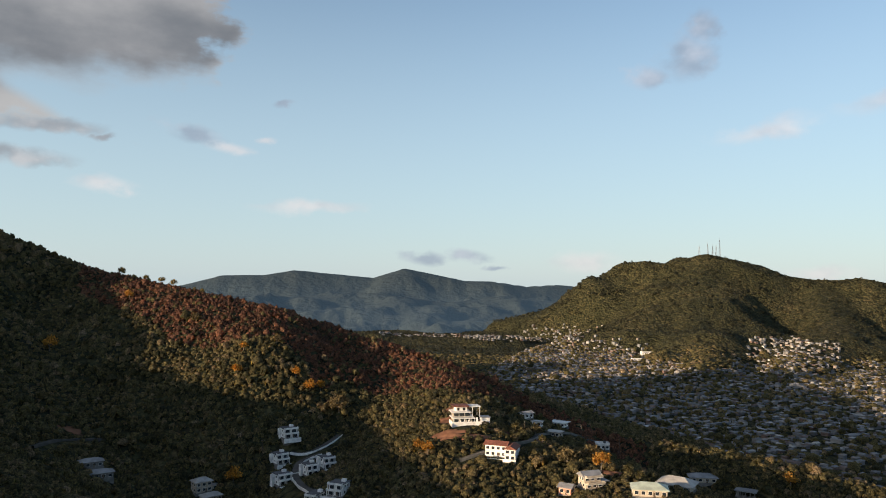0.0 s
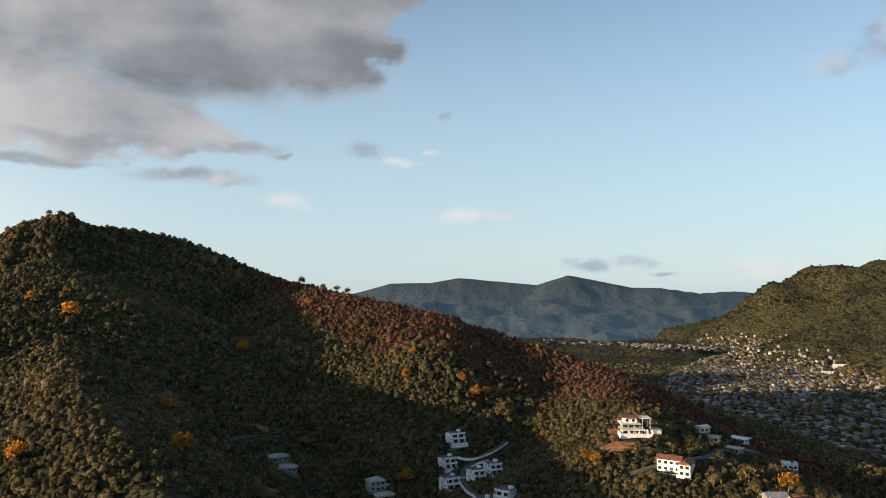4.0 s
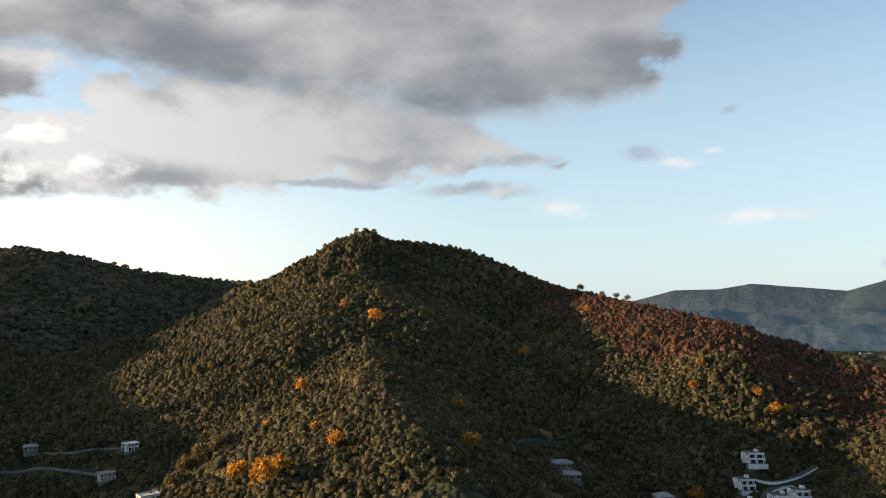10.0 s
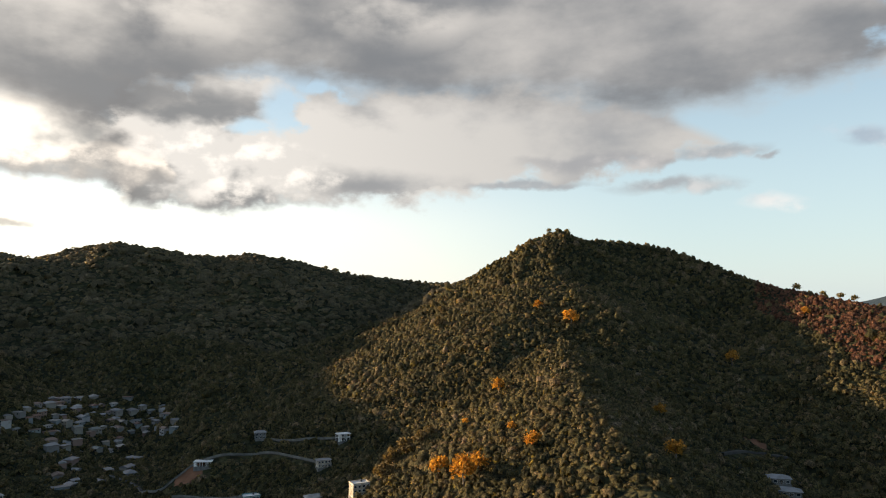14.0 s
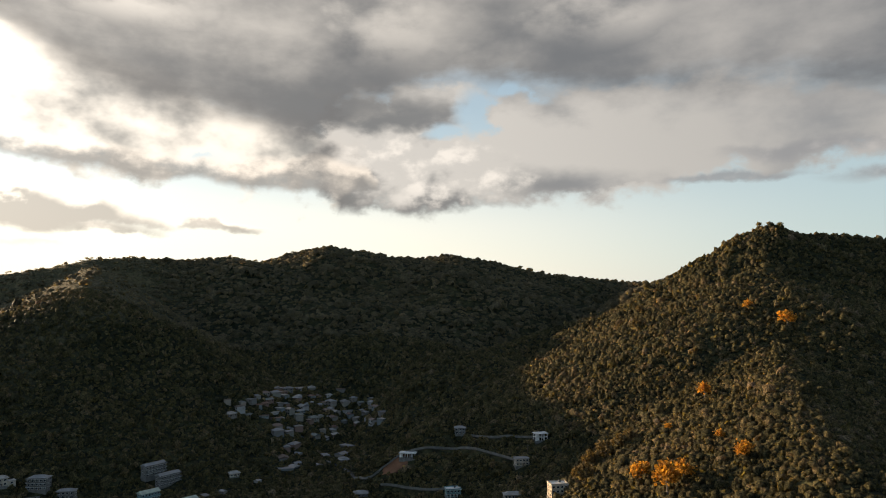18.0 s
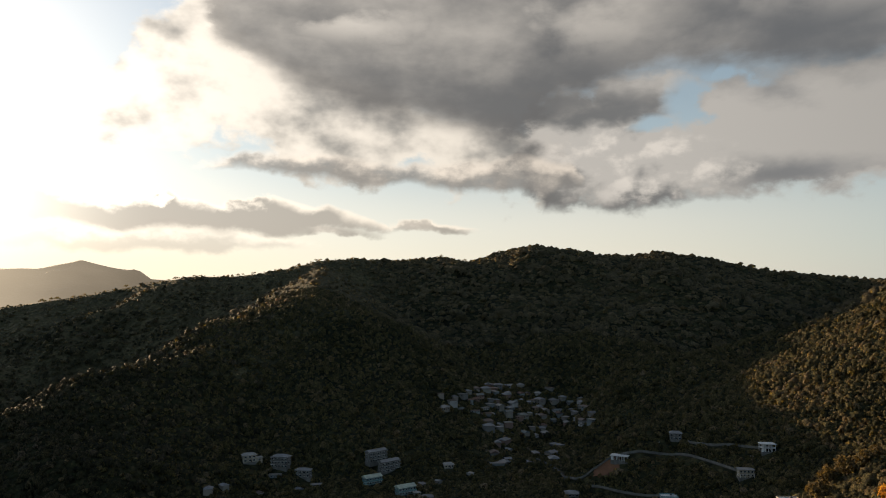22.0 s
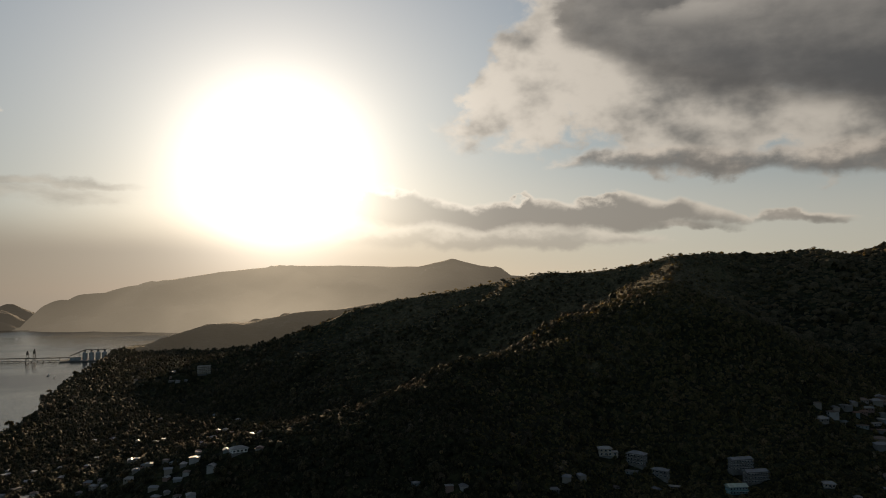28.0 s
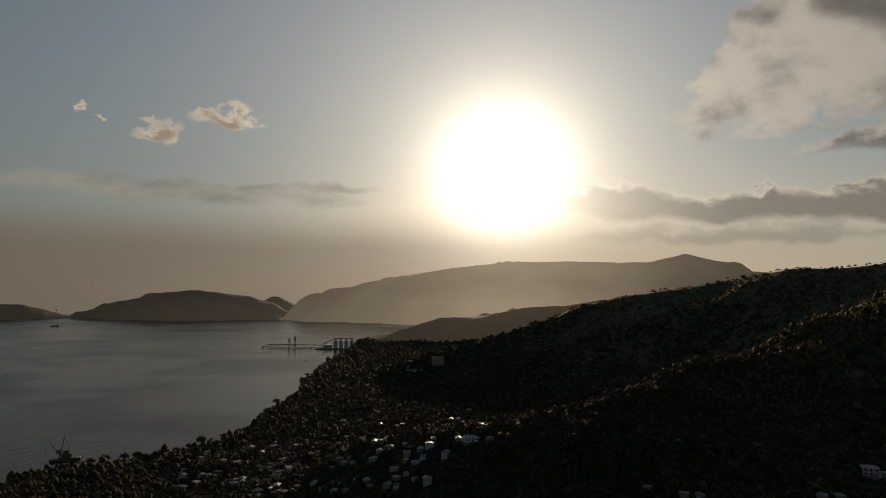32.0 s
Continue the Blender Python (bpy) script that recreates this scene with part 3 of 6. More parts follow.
LOW = [(-180, 10), (-60, 10), (-40, 9), (4, 9), (12, 28), (30, 46), (50, 55), (70, 57), (88, 57), (100, 50), (115, 36), (125, 22), (150, 10), (180, 10)]


REMOTE = ("coast_hill", "headland", "head_point", "far_range", "far_foot", "island", "islet", "west_isle")


def height(x, y, only=None):
    """Height of the bare ground; x and y are arrays. only: the ridges to build up, in place of all the near ones."""
    x, y = np.asarray(x, float), np.asarray(y, float)
    r = np.hypot(x, y)
    bearing = np.degrees(np.arctan2(-x, y))
    turn = np.where(bearing < -60, bearing + 360, bearing)
    shore = np.interp(turn, [s[0] for s in SHORE], [s[1] for s in SHORE])
    sea = np.clip((r - shore) / 30.0 + rugged(x, y, 120, 3) * 1.5, -1, 1) * 0.5 + 0.5
    low = np.interp(bearing, [s[0] for s in LOW], [s[1] for s in LOW])
    low = np.where(bearing < 42, 9 + (low - 9) * np.clip((900 - r) / 250, 0, 1), low)
    z = low * (1 - sea) - 12 * sea + rugged(x, y, 160, 3) * 4 * (1 - sea)
    rough = rugged(x, y, 170, 4)
    if only:
        z = np.full_like(x, -30.0)
    for key, (slope, crown, wild, wood, crest) in RIDGES.items():
        if (key in REMOTE) if not only else (key not in only):
            continue
        pts = [spot(*c) for c in crest]
        top = np.full_like(x, -400.0)
        for (ax, ay, az0), (bx, by, bz0) in zip(pts, pts[1:]):
            ex, ey = bx - ax, by - ay
            s = np.clip(((x - ax) * ex + (y - ay) * ey) / (ex * ex + ey * ey), 0, 1)
            d = np.hypot(x - ax - s * ex, y - ay - s * ey)
            crest_z = az0 + s * (bz0 - az0) - wood * 0.7
            fall = np.sqrt(d * d + crown * crown) - crown
            gully = rough * wild * np.minimum(fall * 0.55, 40)
            top = np.maximum(top, crest_z - slope * fall + gully)
        k = 7.0
        h = np.clip(0.5 + 0.5 * (top - z) / k, 0, 1)
        z = z * (1 - h) + top * h + k * h * (1 - h) * 0.5
    return z


def h_at(x, y):
    return float(height(np.array([x]), np.array([y]))[0])


# a fan of rings, finer nearer by
ring = [0.0, 40.0]
while ring[-1] < 4990:
    ring.append(min(4990.0, ring[-1] * 1.0155 if ring[-1] > 150 else ring[-1] + 12))
bearings = np.concatenate([np.arange(-50, 168, 0.42), np.arange(168, 310, 2.0)])
R2, B2 = np.meshgrid(np.array(ring[1:]), np.radians(bearings), indexing="ij")
GX, GY = -np.sin(B2) * R2, np.cos(B2) * R2
GZ = height(GX, GY)
nr, nb = GX.shape
verts = np.stack([GX, GY, GZ], -1).reshape(-1, 3)
verts = np.vstack([verts, [[0, 0, h_at(0.0, 0.0)]]])
ii, jj = np.meshgrid(np.arange(nr - 1), np.arange(nb), indexing="ij")
jn = (jj + 1) % nb
quads = np.stack([ii * nb + jj, (ii + 1) * nb + jj, (ii + 1) * nb + jn, ii * nb + jn], -1).reshape(-1, 4)
faces = quads.tolist() + [(len(verts) - 1, j, (j + 1) % nb) for j in range(nb)]


def raw_mesh(name, points, polys, mats, smooth=False):
    me = bpy.data.meshes.new(name)
    me.from_pydata(points.tolist() if hasattr(points, "tolist") else points, [], polys.tolist() if hasattr(polys, "tolist") else polys)
    for mat in mats:
        me.materials.append(mat)
    if smooth:
        me.polygons.foreach_set("use_smooth", np.ones(len(me.polygons), bool))
    return me


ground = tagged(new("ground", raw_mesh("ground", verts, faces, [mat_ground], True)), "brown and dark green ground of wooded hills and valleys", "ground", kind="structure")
# dry grass and scrub on the farther valley slopes
turn_all = np.degrees(B2)
edge = np.interp(turn_all, [84, 92, 97, 118], [930, 850, 740, 720]) + rugged(GX, GY, 200, 3) * 160
fade = np.clip((turn_all - 82) / 9, 0, 1) * np.clip((122 - turn_all) / 12, 0, 1) * np.clip((R2 - edge) / 90 + 0.5, 0, 1) * np.where(R2 < 960, 0.7, 1.0)
ground.data.attributes.new("dry", "FLOAT", "POINT").data.foreach_set("value", np.append(fade.ravel(), 0.0).astype(np.float32))
a = np.radians(np.arange(0, 360, 2.0))
sea_v = [(0, 0, 0)] + [(-math.sin(t) * 4985, math.cos(t) * 4985, 0) for t in a]
water = tagged(new("water", raw_mesh("water", sea_v, [(0, 1 + i, 1 + (i + 1) % len(a)) for i in range(len(a))], [mat_sea])), "calm grey sea with fine ripples under low sun", "sea", kind="structure")


def ray_spot(az_, el_):
    """Where a line of sight from the eye first meets the ground."""
    a_, drop = radians(az_), math.tan(radians(el_))
    r = np.geomspace(200.0, 4000.0, 420)
    for _ in range(2):
        below = np.nonzero(height(-math.sin(a_) * r, math.cos(a_) * r) >= EYE_Z + r * drop)[0]
        k = max(1, below[0]) if len(below) else len(r) - 1
        r = np.linspace(r[k - 1], r[k], 24)
    x, y = -math.sin(a_) * r[k], math.cos(a_) * r[k]
    return Vector((x, y, h_at(x, y)))


def remote_range(name, label, only, az0, az1, r0, r1, mat):
    """A far range as a sheet of its own, out where nothing shifts any more."""
    rr, bb = np.meshgrid(np.geomspace(r0, r1, 64), np.radians(np.arange(az0, az1, 0.2)), indexing="ij")
    x, y = -np.sin(bb) * rr, np.cos(bb) * rr
    z = height(x, y, only) + rugged(x, y, 90, 3) * 3
    m_, k_ = x.shape
    i, j = np.meshgrid(np.arange(m_ - 1), np.arange(k_ - 1), indexing="ij")
    q = np.stack([i * k_ + j, (i + 1) * k_ + j, (i + 1) * k_ + j + 1, i * k_ + j + 1], -1).reshape(-1, 4)
    return tagged(new(name, raw_mesh(name, np.stack([x, y, z], -1).reshape(-1, 3), q, [mat], True)), label, "hills", kind="structure")


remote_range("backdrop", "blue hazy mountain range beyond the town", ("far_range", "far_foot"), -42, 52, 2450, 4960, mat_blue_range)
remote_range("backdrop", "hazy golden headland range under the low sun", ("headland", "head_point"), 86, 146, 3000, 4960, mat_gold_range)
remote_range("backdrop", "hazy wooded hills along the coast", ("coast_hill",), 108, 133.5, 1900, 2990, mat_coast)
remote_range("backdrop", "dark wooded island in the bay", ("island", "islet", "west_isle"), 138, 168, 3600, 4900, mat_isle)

# ---------------------------------------------------------------- woods
RNG = np.random.default_rng(11)


GOLD = (1 + 5 ** 0.5) / 2
BALL = np.array([(-1, GOLD, 0), (1, GOLD, 0), (-1, -GOLD, 0), (1, -GOLD, 0), (0, -1, GOLD), (0, 1, GOLD), (0, -1, -GOLD), (0, 1, -GOLD), (GOLD, 0, -1), (GOLD, 0, 1), (-GOLD, 0, -1), (-GOLD, 0, 1)]) / 1.902
BALL_FACES = [(0, 11, 5), (0, 5, 1), (0, 1, 7), (0, 7, 10), (0, 10, 11), (1, 5, 9), (5, 11, 4), (11, 10, 2), (10, 7, 6), (7, 1, 8), (3, 9, 4), (3, 4, 2), (3, 2, 6), (3, 6, 8), (3, 8, 9), (4, 9, 5), (2, 4, 11), (6, 2, 10), (8, 6, 7), (9, 8, 1)]


def crown_shape(seed, clumps, leaves, spread=1.0, tall=1.0):
    """One crown about 2 wide and 2 high over its foot: uneven clumps at different heights, with loose sprays of leaves round them. Vertices and triangles."""
    g = np.random.default_rng(seed)
    vs, fs = [], []
    an0 = g.uniform(0, 6.28)
    lobes, sizes = [], []
    for i in range(clumps):
        an = an0 + i * 6.28 / clumps + g.normal(0, 0.4)
        off = 0.0 if clumps == 1 else g.uniform(0.25, 0.5)
        lobes.append(np.array((math.cos(an) * off, math.sin(an) * off, g.uniform(0.65, 1.25))))
        sizes.append(g.uniform(0.55, 0.8) if clumps > 1 else g.uniform(0.85, 1.0))
    for c, w in zip(lobes, sizes):
        turn = Matrix.Rotation(g.uniform(0, 6.28), 3, "Z") @ Matrix.Rotation(g.uniform(0, 1.0), 3, "X")
        ball = BALL @ np.array(turn).T
        ball = ball * g.uniform(0.58, 1.3, (12, 1)) * w
        keep = [f for f in BALL_FACES if sum(ball[k][2] for k in f) > -0.35 * w]
        used = sorted({k for f in keep for k in f})
        at = {k: len(vs) + i for i, k in enumerate(used)}
        vs += [((ball[k] + c) * (spread, spread, tall)).tolist() for k in used]
        fs += [tuple(at[k] for k in f) for f in keep]
    for k in range(leaves):
        i = k % clumps
        d = g.normal(0, 1, 3)
        d[2] = abs(d[2]) * 0.9 - 0.2
        d /= np.linalg.norm(d)
        c = (lobes[i] + d * sizes[i] * g.uniform(0.85, 1.1)) * (spread, spread, tall)
        out = d * 0.5 + g.normal(0, 0.6, 3)
        out /= np.linalg.norm(out)
        s1 = np.cross(out, (0.3, 0.2, 1.0))
        s1 /= np.linalg.norm(s1) + 1e-6
        s2 = np.cross(out, s1)
        w = g.uniform(0.16, 0.36)
        base = len(vs)
        for q in range(4):
            an = q * math.pi / 2 + g.uniform(-0.5, 0.5)
            vs.append((c + w * g.uniform(0.6, 1.3) * (math.cos(an) * s1 + math.sin(an) * s2)).tolist())
        fs += [(base, base + 1, base + 2), (base, base + 2, base + 3)]
    return np.array(vs), np.array(fs)


def wood_mesh(name, places, sizes, shapes, mat, tone):
    """Joins one crown for each place into a mesh, with each tree's own tone."""
    n = len(places)
    pick = RNG.integers(0, len(shapes), n)
    all_v, all_f, all_t, base = [], [], [], 0
    for k, (sv, sf) in enumerate(shapes):
        idx = np.nonzero(pick == k)[0]
        if not len(idx):
            continue
        an = RNG.uniform(0, 2 * math.pi, len(idx))
        ca, sa = np.cos(an)[:, None], np.sin(an)[:, None]
        sz = sizes[idx][:, None]
        st = RNG.uniform(0.8, 1.35, len(idx))[:, None]
        x = (sv[None, :, 0] * ca - sv[None, :, 1] * sa) * sz + places[idx, 0][:, None]
        y = (sv[None, :, 0] * sa + sv[None, :, 1] * ca) * sz + places[idx, 1][:, None]
        z = sv[None, :, 2] * sz * st + places[idx, 2][:, None]
        all_v.append(np.stack([x, y, z], -1).reshape(-1, 3))
        f = sf[None] + (np.arange(len(idx)) * len(sv))[:, None, None] + base
        all_f.append(f.reshape(-1, 3))
        all_t.append(np.repeat(tone[idx], len(sv)))
        base += len(idx) * len(sv)
    v, f, t = np.vstack(all_v), np.vstack(all_f), np.concatenate(all_t)
    me = bpy.data.meshes.new(name)
    me.vertices.add(len(v))
    me.vertices.foreach_set("co", v.ravel())
    me.loops.add(f.size)
    me.loops.foreach_set("vertex_index", f.ravel())
    me.polygons.add(len(f))
    me.polygons.foreach_set("loop_start", np.arange(len(f)) * 3)
    me.polygons.foreach_set("loop_total", np.full(len(f), 3))
    me.materials.append(mat)
    me.update(calc_edges=True)
    me.attributes.new("tone", "FLOAT", "POINT").data.foreach_set("value", t.astype(np.float32))
    return me


def scatter(az0, az1, r0, r1, spacing):
    """Even random places in a part of a ring."""
    area = 0.5 * (r1 * r1 - r0 * r0) * radians(az1 - az0)
    n = int(area / spacing ** 2)
    r = np.sqrt(RNG.uniform(r0 * r0, r1 * r1, n))
    b = RNG.uniform(az0, az1, n)
    x, y = -np.sin(np.radians(b)) * r, np.cos(np.radians(b)) * r
    return x, y, b, r


CLEAR = []          # cleared ground: x, y, radius

# ---------------------------------------------------------------- paint, stone and metal
white_wall = plain("white_render", (0.76, 0.745, 0.71), 0.8, 0.16)
cream_wall = plain("cream_render", (0.42, 0.36, 0.28), 0.8, 0.16)
grey_wall = plain("bare_concrete", (0.19, 0.18, 0.165), 0.9, 0.22)
pink_wall = plain("salmon_render", (0.55, 0.27, 0.19), 0.85, 0.16)
teal_wall = plain("teal_render", (0.14, 0.26, 0.26), 0.8, 0.16)
slab_white = plain("white_concrete", (0.68, 0.665, 0.63), 0.75, 0.12)
roof_red = plain("red_brown_shingle", (0.20, 0.075, 0.05), 0.85, 0.25, 2.0)
roof_grey = plain("grey_sheet_roof", (0.23, 0.23, 0.23), 0.55, 0.2, 0.8, spec=0.5)
roof_green = plain("pale_green_sheet_roof", (0.42, 0.47, 0.38), 0.5, 0.18, 0.8, spec=0.5)
roof_dark = plain("dark_flat_roof", (0.10, 0.10, 0.105), 0.85, 0.2)
roof_pale = plain("pale_sheet_roof", (0.33, 0.315, 0.29), 0.6, 0.2, 0.8, spec=0.5)
earth = plain("red_earth", (0.20, 0.098, 0.058), 0.95, 0.3, 0.25, spec=0.1)
asphalt = plain("worn_road", (0.08, 0.074, 0.067), 0.9, 0.25, 0.3, spec=0.2)
kerb_stone = plain("pale_kerb", (0.17, 0.163, 0.145), 0.85, 0.2)
dark_wood = plain("weathered_timber", (0.12, 0.085, 0.06), 0.9, 0.2)
bark = plain("pale_bark", (0.24, 0.20, 0.16), 0.95, 0.25, 2.0)
steel = plain("rusty_steel", (0.16, 0.13, 0.11), 0.6, 0.25, 0.5, metal=0.4)
silo_paint = plain("weathered_silo_paint", (0.42, 0.40, 0.37), 0.7, 0.2, 0.3)
hull_paint = plain("dark_hull_paint", (0.08, 0.08, 0.09), 0.6, 0.2, 0.3)
cabin_paint = plain("white_cabin_paint", (0.7, 0.7, 0.68), 0.6, 0.1, 0.3)

mat_glass, n = material("window_glass")
finish(n, rgb(0.025, 0.03, 0.035), 0.06, spec=0.8)


def mixed(name, stops, rough, spec, by_island=False, metal=0.0):
    """One of several colours, for each house its own, streaked with rust and rain marks."""
    mat, n = material(name)
    pick = n.node("ShaderNodeNewGeometry").outputs["Random Per Island"] if by_island else n.node("ShaderNodeObjectInfo").outputs["Random"]
    r = n.node("ShaderNodeValToRGB")
    r.color_ramp.interpolation = "CONSTANT"
    n.put(r.inputs[0], pick)
    while len(r.color_ramp.elements) < len(stops):
        r.color_ramp.elements.new(0.5)
    for e, (at, c) in zip(r.color_ramp.elements, stops):
        e.position, e.color = at, (*c, 1)
    p = place(n)
    streak, fine = n.noise(p, 0.3, 4.0), n.noise(p, 3.0, 4.0)
    c = n.mix(n.smooth(streak, 0.5, 0.75, 0.0, 0.55), r.outputs[0], rgb(0.17, 0.12, 0.09))
    finish(n, n.mix(n.m("MULTIPLY", fine, 0.25), c, rgb(0.1, 0.1, 0.1)), rough, fine, 0.04, metal, spec)
    return mat


ROOFS = [(0.0, (0.25, 0.25, 0.245)), (0.2, (0.17, 0.17, 0.175)), (0.38, (0.33, 0.315, 0.29)), (0.52, (0.15, 0.10, 0.08)), (0.64, (0.14, 0.065, 0.045)), (0.72, (0.21, 0.22, 0.23)), (0.86, (0.12, 0.15, 0.145)), (0.93, (0.28, 0.25, 0.215))]
WALLS = [(0.0, (0.40, 0.38, 0.355)), (0.2, (0.28, 0.25, 0.205)), (0.45, (0.20, 0.19, 0.175)), (0.6, (0.31, 0.265, 0.22)), (0.75, (0.22, 0.245, 0.245)), (0.88, (0.27, 0.17, 0.13))]
town_roof = mixed("town_sheet_roof", ROOFS, 0.5, 0.45, metal=0.2)
town_wall = mixed("town_house_wall", WALLS, 0.85, 0.2)
far_house = mixed("far_house_paint", [(0.0, (0.20, 0.20, 0.20)), (0.22, (0.13, 0.13, 0.13)), (0.42, (0.27, 0.26, 0.245)), (0.52, (0.14, 0.09, 0.07)), (0.66, (0.22, 0.19, 0.16)), (0.8, (0.16, 0.17, 0.18)), (0.93, (0.40, 0.385, 0.355))], 0.7, 0.25, True)


# ---------------------------------------------------------------- making parts
def box(bm, x0, y0, z0, x1, y1, z1, bevel=0.0):
    vs = [bm.verts.new(c) for c in ((x0, y0, z0), (x1, y0, z0), (x1, y1, z0), (x0, y1, z0), (x0, y0, z1), (x1, y0, z1), (x1, y1, z1), (x0, y1, z1))]
    fs = [bm.faces.new([vs[i] for i in q]) for q in ((0, 3, 2, 1), (4, 5, 6, 7), (0, 1, 5, 4), (1, 2, 6, 5), (2, 3, 7, 6), (3, 0, 4, 7))]
    if bevel:
        bmesh.ops.bevel(bm, geom=list({e for f in fs for e in f.edges}), offset=bevel, segments=1, affect="EDGES")


def boxes(*rows, bevel=0.0):
    bm = bmesh.new()
    for row in rows:
        box(bm, *row, bevel=bevel)
    return bm


def tube(bm, a_, b_, r0, r1=None, sides=6):
    """A tapered round bar from a_ to b_."""
    a_, b_ = Vector(a_), Vector(b_)
    r1 = r0 if r1 is None else r1
    q = (b_ - a_).to_track_quat("Z", "Y").to_matrix()
    low, high = [], []
    for k in range(sides):
        o = q @ Vector((math.cos(2 * math.pi * k / sides), math.sin(2 * math.pi * k / sides), 0))
        low.append(bm.verts.new(a_ + o * r0)), high.append(bm.verts.new(b_ + o * r1))
    for k in range(sides):
        bm.faces.new((low[k], low[(k + 1) % sides], high[(k + 1) % sides], high[k]))
    bm.faces.new(low[::-1]), bm.faces.new(high)


def part(name, bm, mat, parent, label=""):
    me = bpy.data.meshes.new(name)
    bm.to_mesh(me)
    bm.free()
    me.materials.append(mat)
    ob = new(name, me)
    ob.parent = parent
    if label:
        ob["label"] = label
    return ob


def again(ob, parent, x=0.0, y=0.0, z=0.0, turn=0.0):
    """The same mesh once more as another part."""
    o = new(ob.name.split(".")[0], ob.data)
    o.parent = parent
    o.matrix_local = pose(x, y, z, 0, 0, turn)
    return o


def hip_roof(bm, w, d, z, rise, over=0.6, ridge=0.4, thick=0.18):
    """A roof over w by d round the origin: ridge 1.0 is a gable, below that a hip."""
    x, y = w / 2 + over, d / 2 + over
    rx = x * ridge if ridge < 1 else x
    lo = [bm.verts.new(c) for c in ((-x, -y, z), (x, -y, z), (x, y, z), (-x, y, z))]
    up = [bm.verts.new(c) for c in ((-x, -y, z + thick), (x, -y, z + thick), (x, y, z + thick), (-x, y, z + thick))]
    r0, r1 = bm.verts.new((-rx, 0, z + rise)), bm.verts.new((rx, 0, z + rise))
    bm.faces.new(lo[::-1])
    for i in range(4):
        bm.faces.new((lo[i], lo[(i + 1) % 4], up[(i + 1) % 4], up[i]))
    bm.faces.new((up[0], up[1], r1, r0)), bm.faces.new((up[2], up[3], r0, r1))
    bm.faces.new((up[1], up[2], r1)), bm.faces.new((up[3], up[0], r0))


def clear_round(p, radius, toward=0.0):
    """Keeps trees off a house and out of the open ground before it."""
    CLEAR.append((p.x, p.y, radius))
    if toward:
        d = Vector((-p.x, -p.y, 0)).normalized()
        q = p + d * toward
        CLEAR.append((q.x, q.y, radius * 0.9))


def stand(p, turn):
    """A pose on the ground whose front looks back at the eye, turned by some degrees."""
    return pose(p.x, p.y, p.z, 0, 0, math.degrees(math.atan2(-p.x, p.y)) + turn)


# ---------------------------------------------------------------- houses
def window_set(parent, spots, w, h, frame_mat):
    """Windows in the wall: a frame proud of the wall with a dark pane set back in it. spots: x, y, z of the sill's middle and turn."""
    first = None
    for x, y, z, turn in spots:
        if first is None:
            fr = part("window", boxes((-w / 2 - 0.1, -0.1, -0.1, w / 2 + 0.1, 0.06, 0.0), (-w / 2 - 0.1, -0.1, h, w / 2 + 0.1, 0.06, h + 0.1), (-w / 2 - 0.1, -0.1, 0, -w / 2, 0.06, h), (w / 2, -0.1, 0, w / 2 + 0.1, 0.06, h)), frame_mat, parent)
            fr.matrix_local = pose(x, y, z, 0, 0, turn)
            pn = part("pane", boxes((-w / 2, -0.04, 0, w / 2, 0.05, h)), mat_glass, fr)
            first = (fr, pn)
        else:
            fr = again(first[0], parent, x, y, z, turn)
            again(first[1], fr)


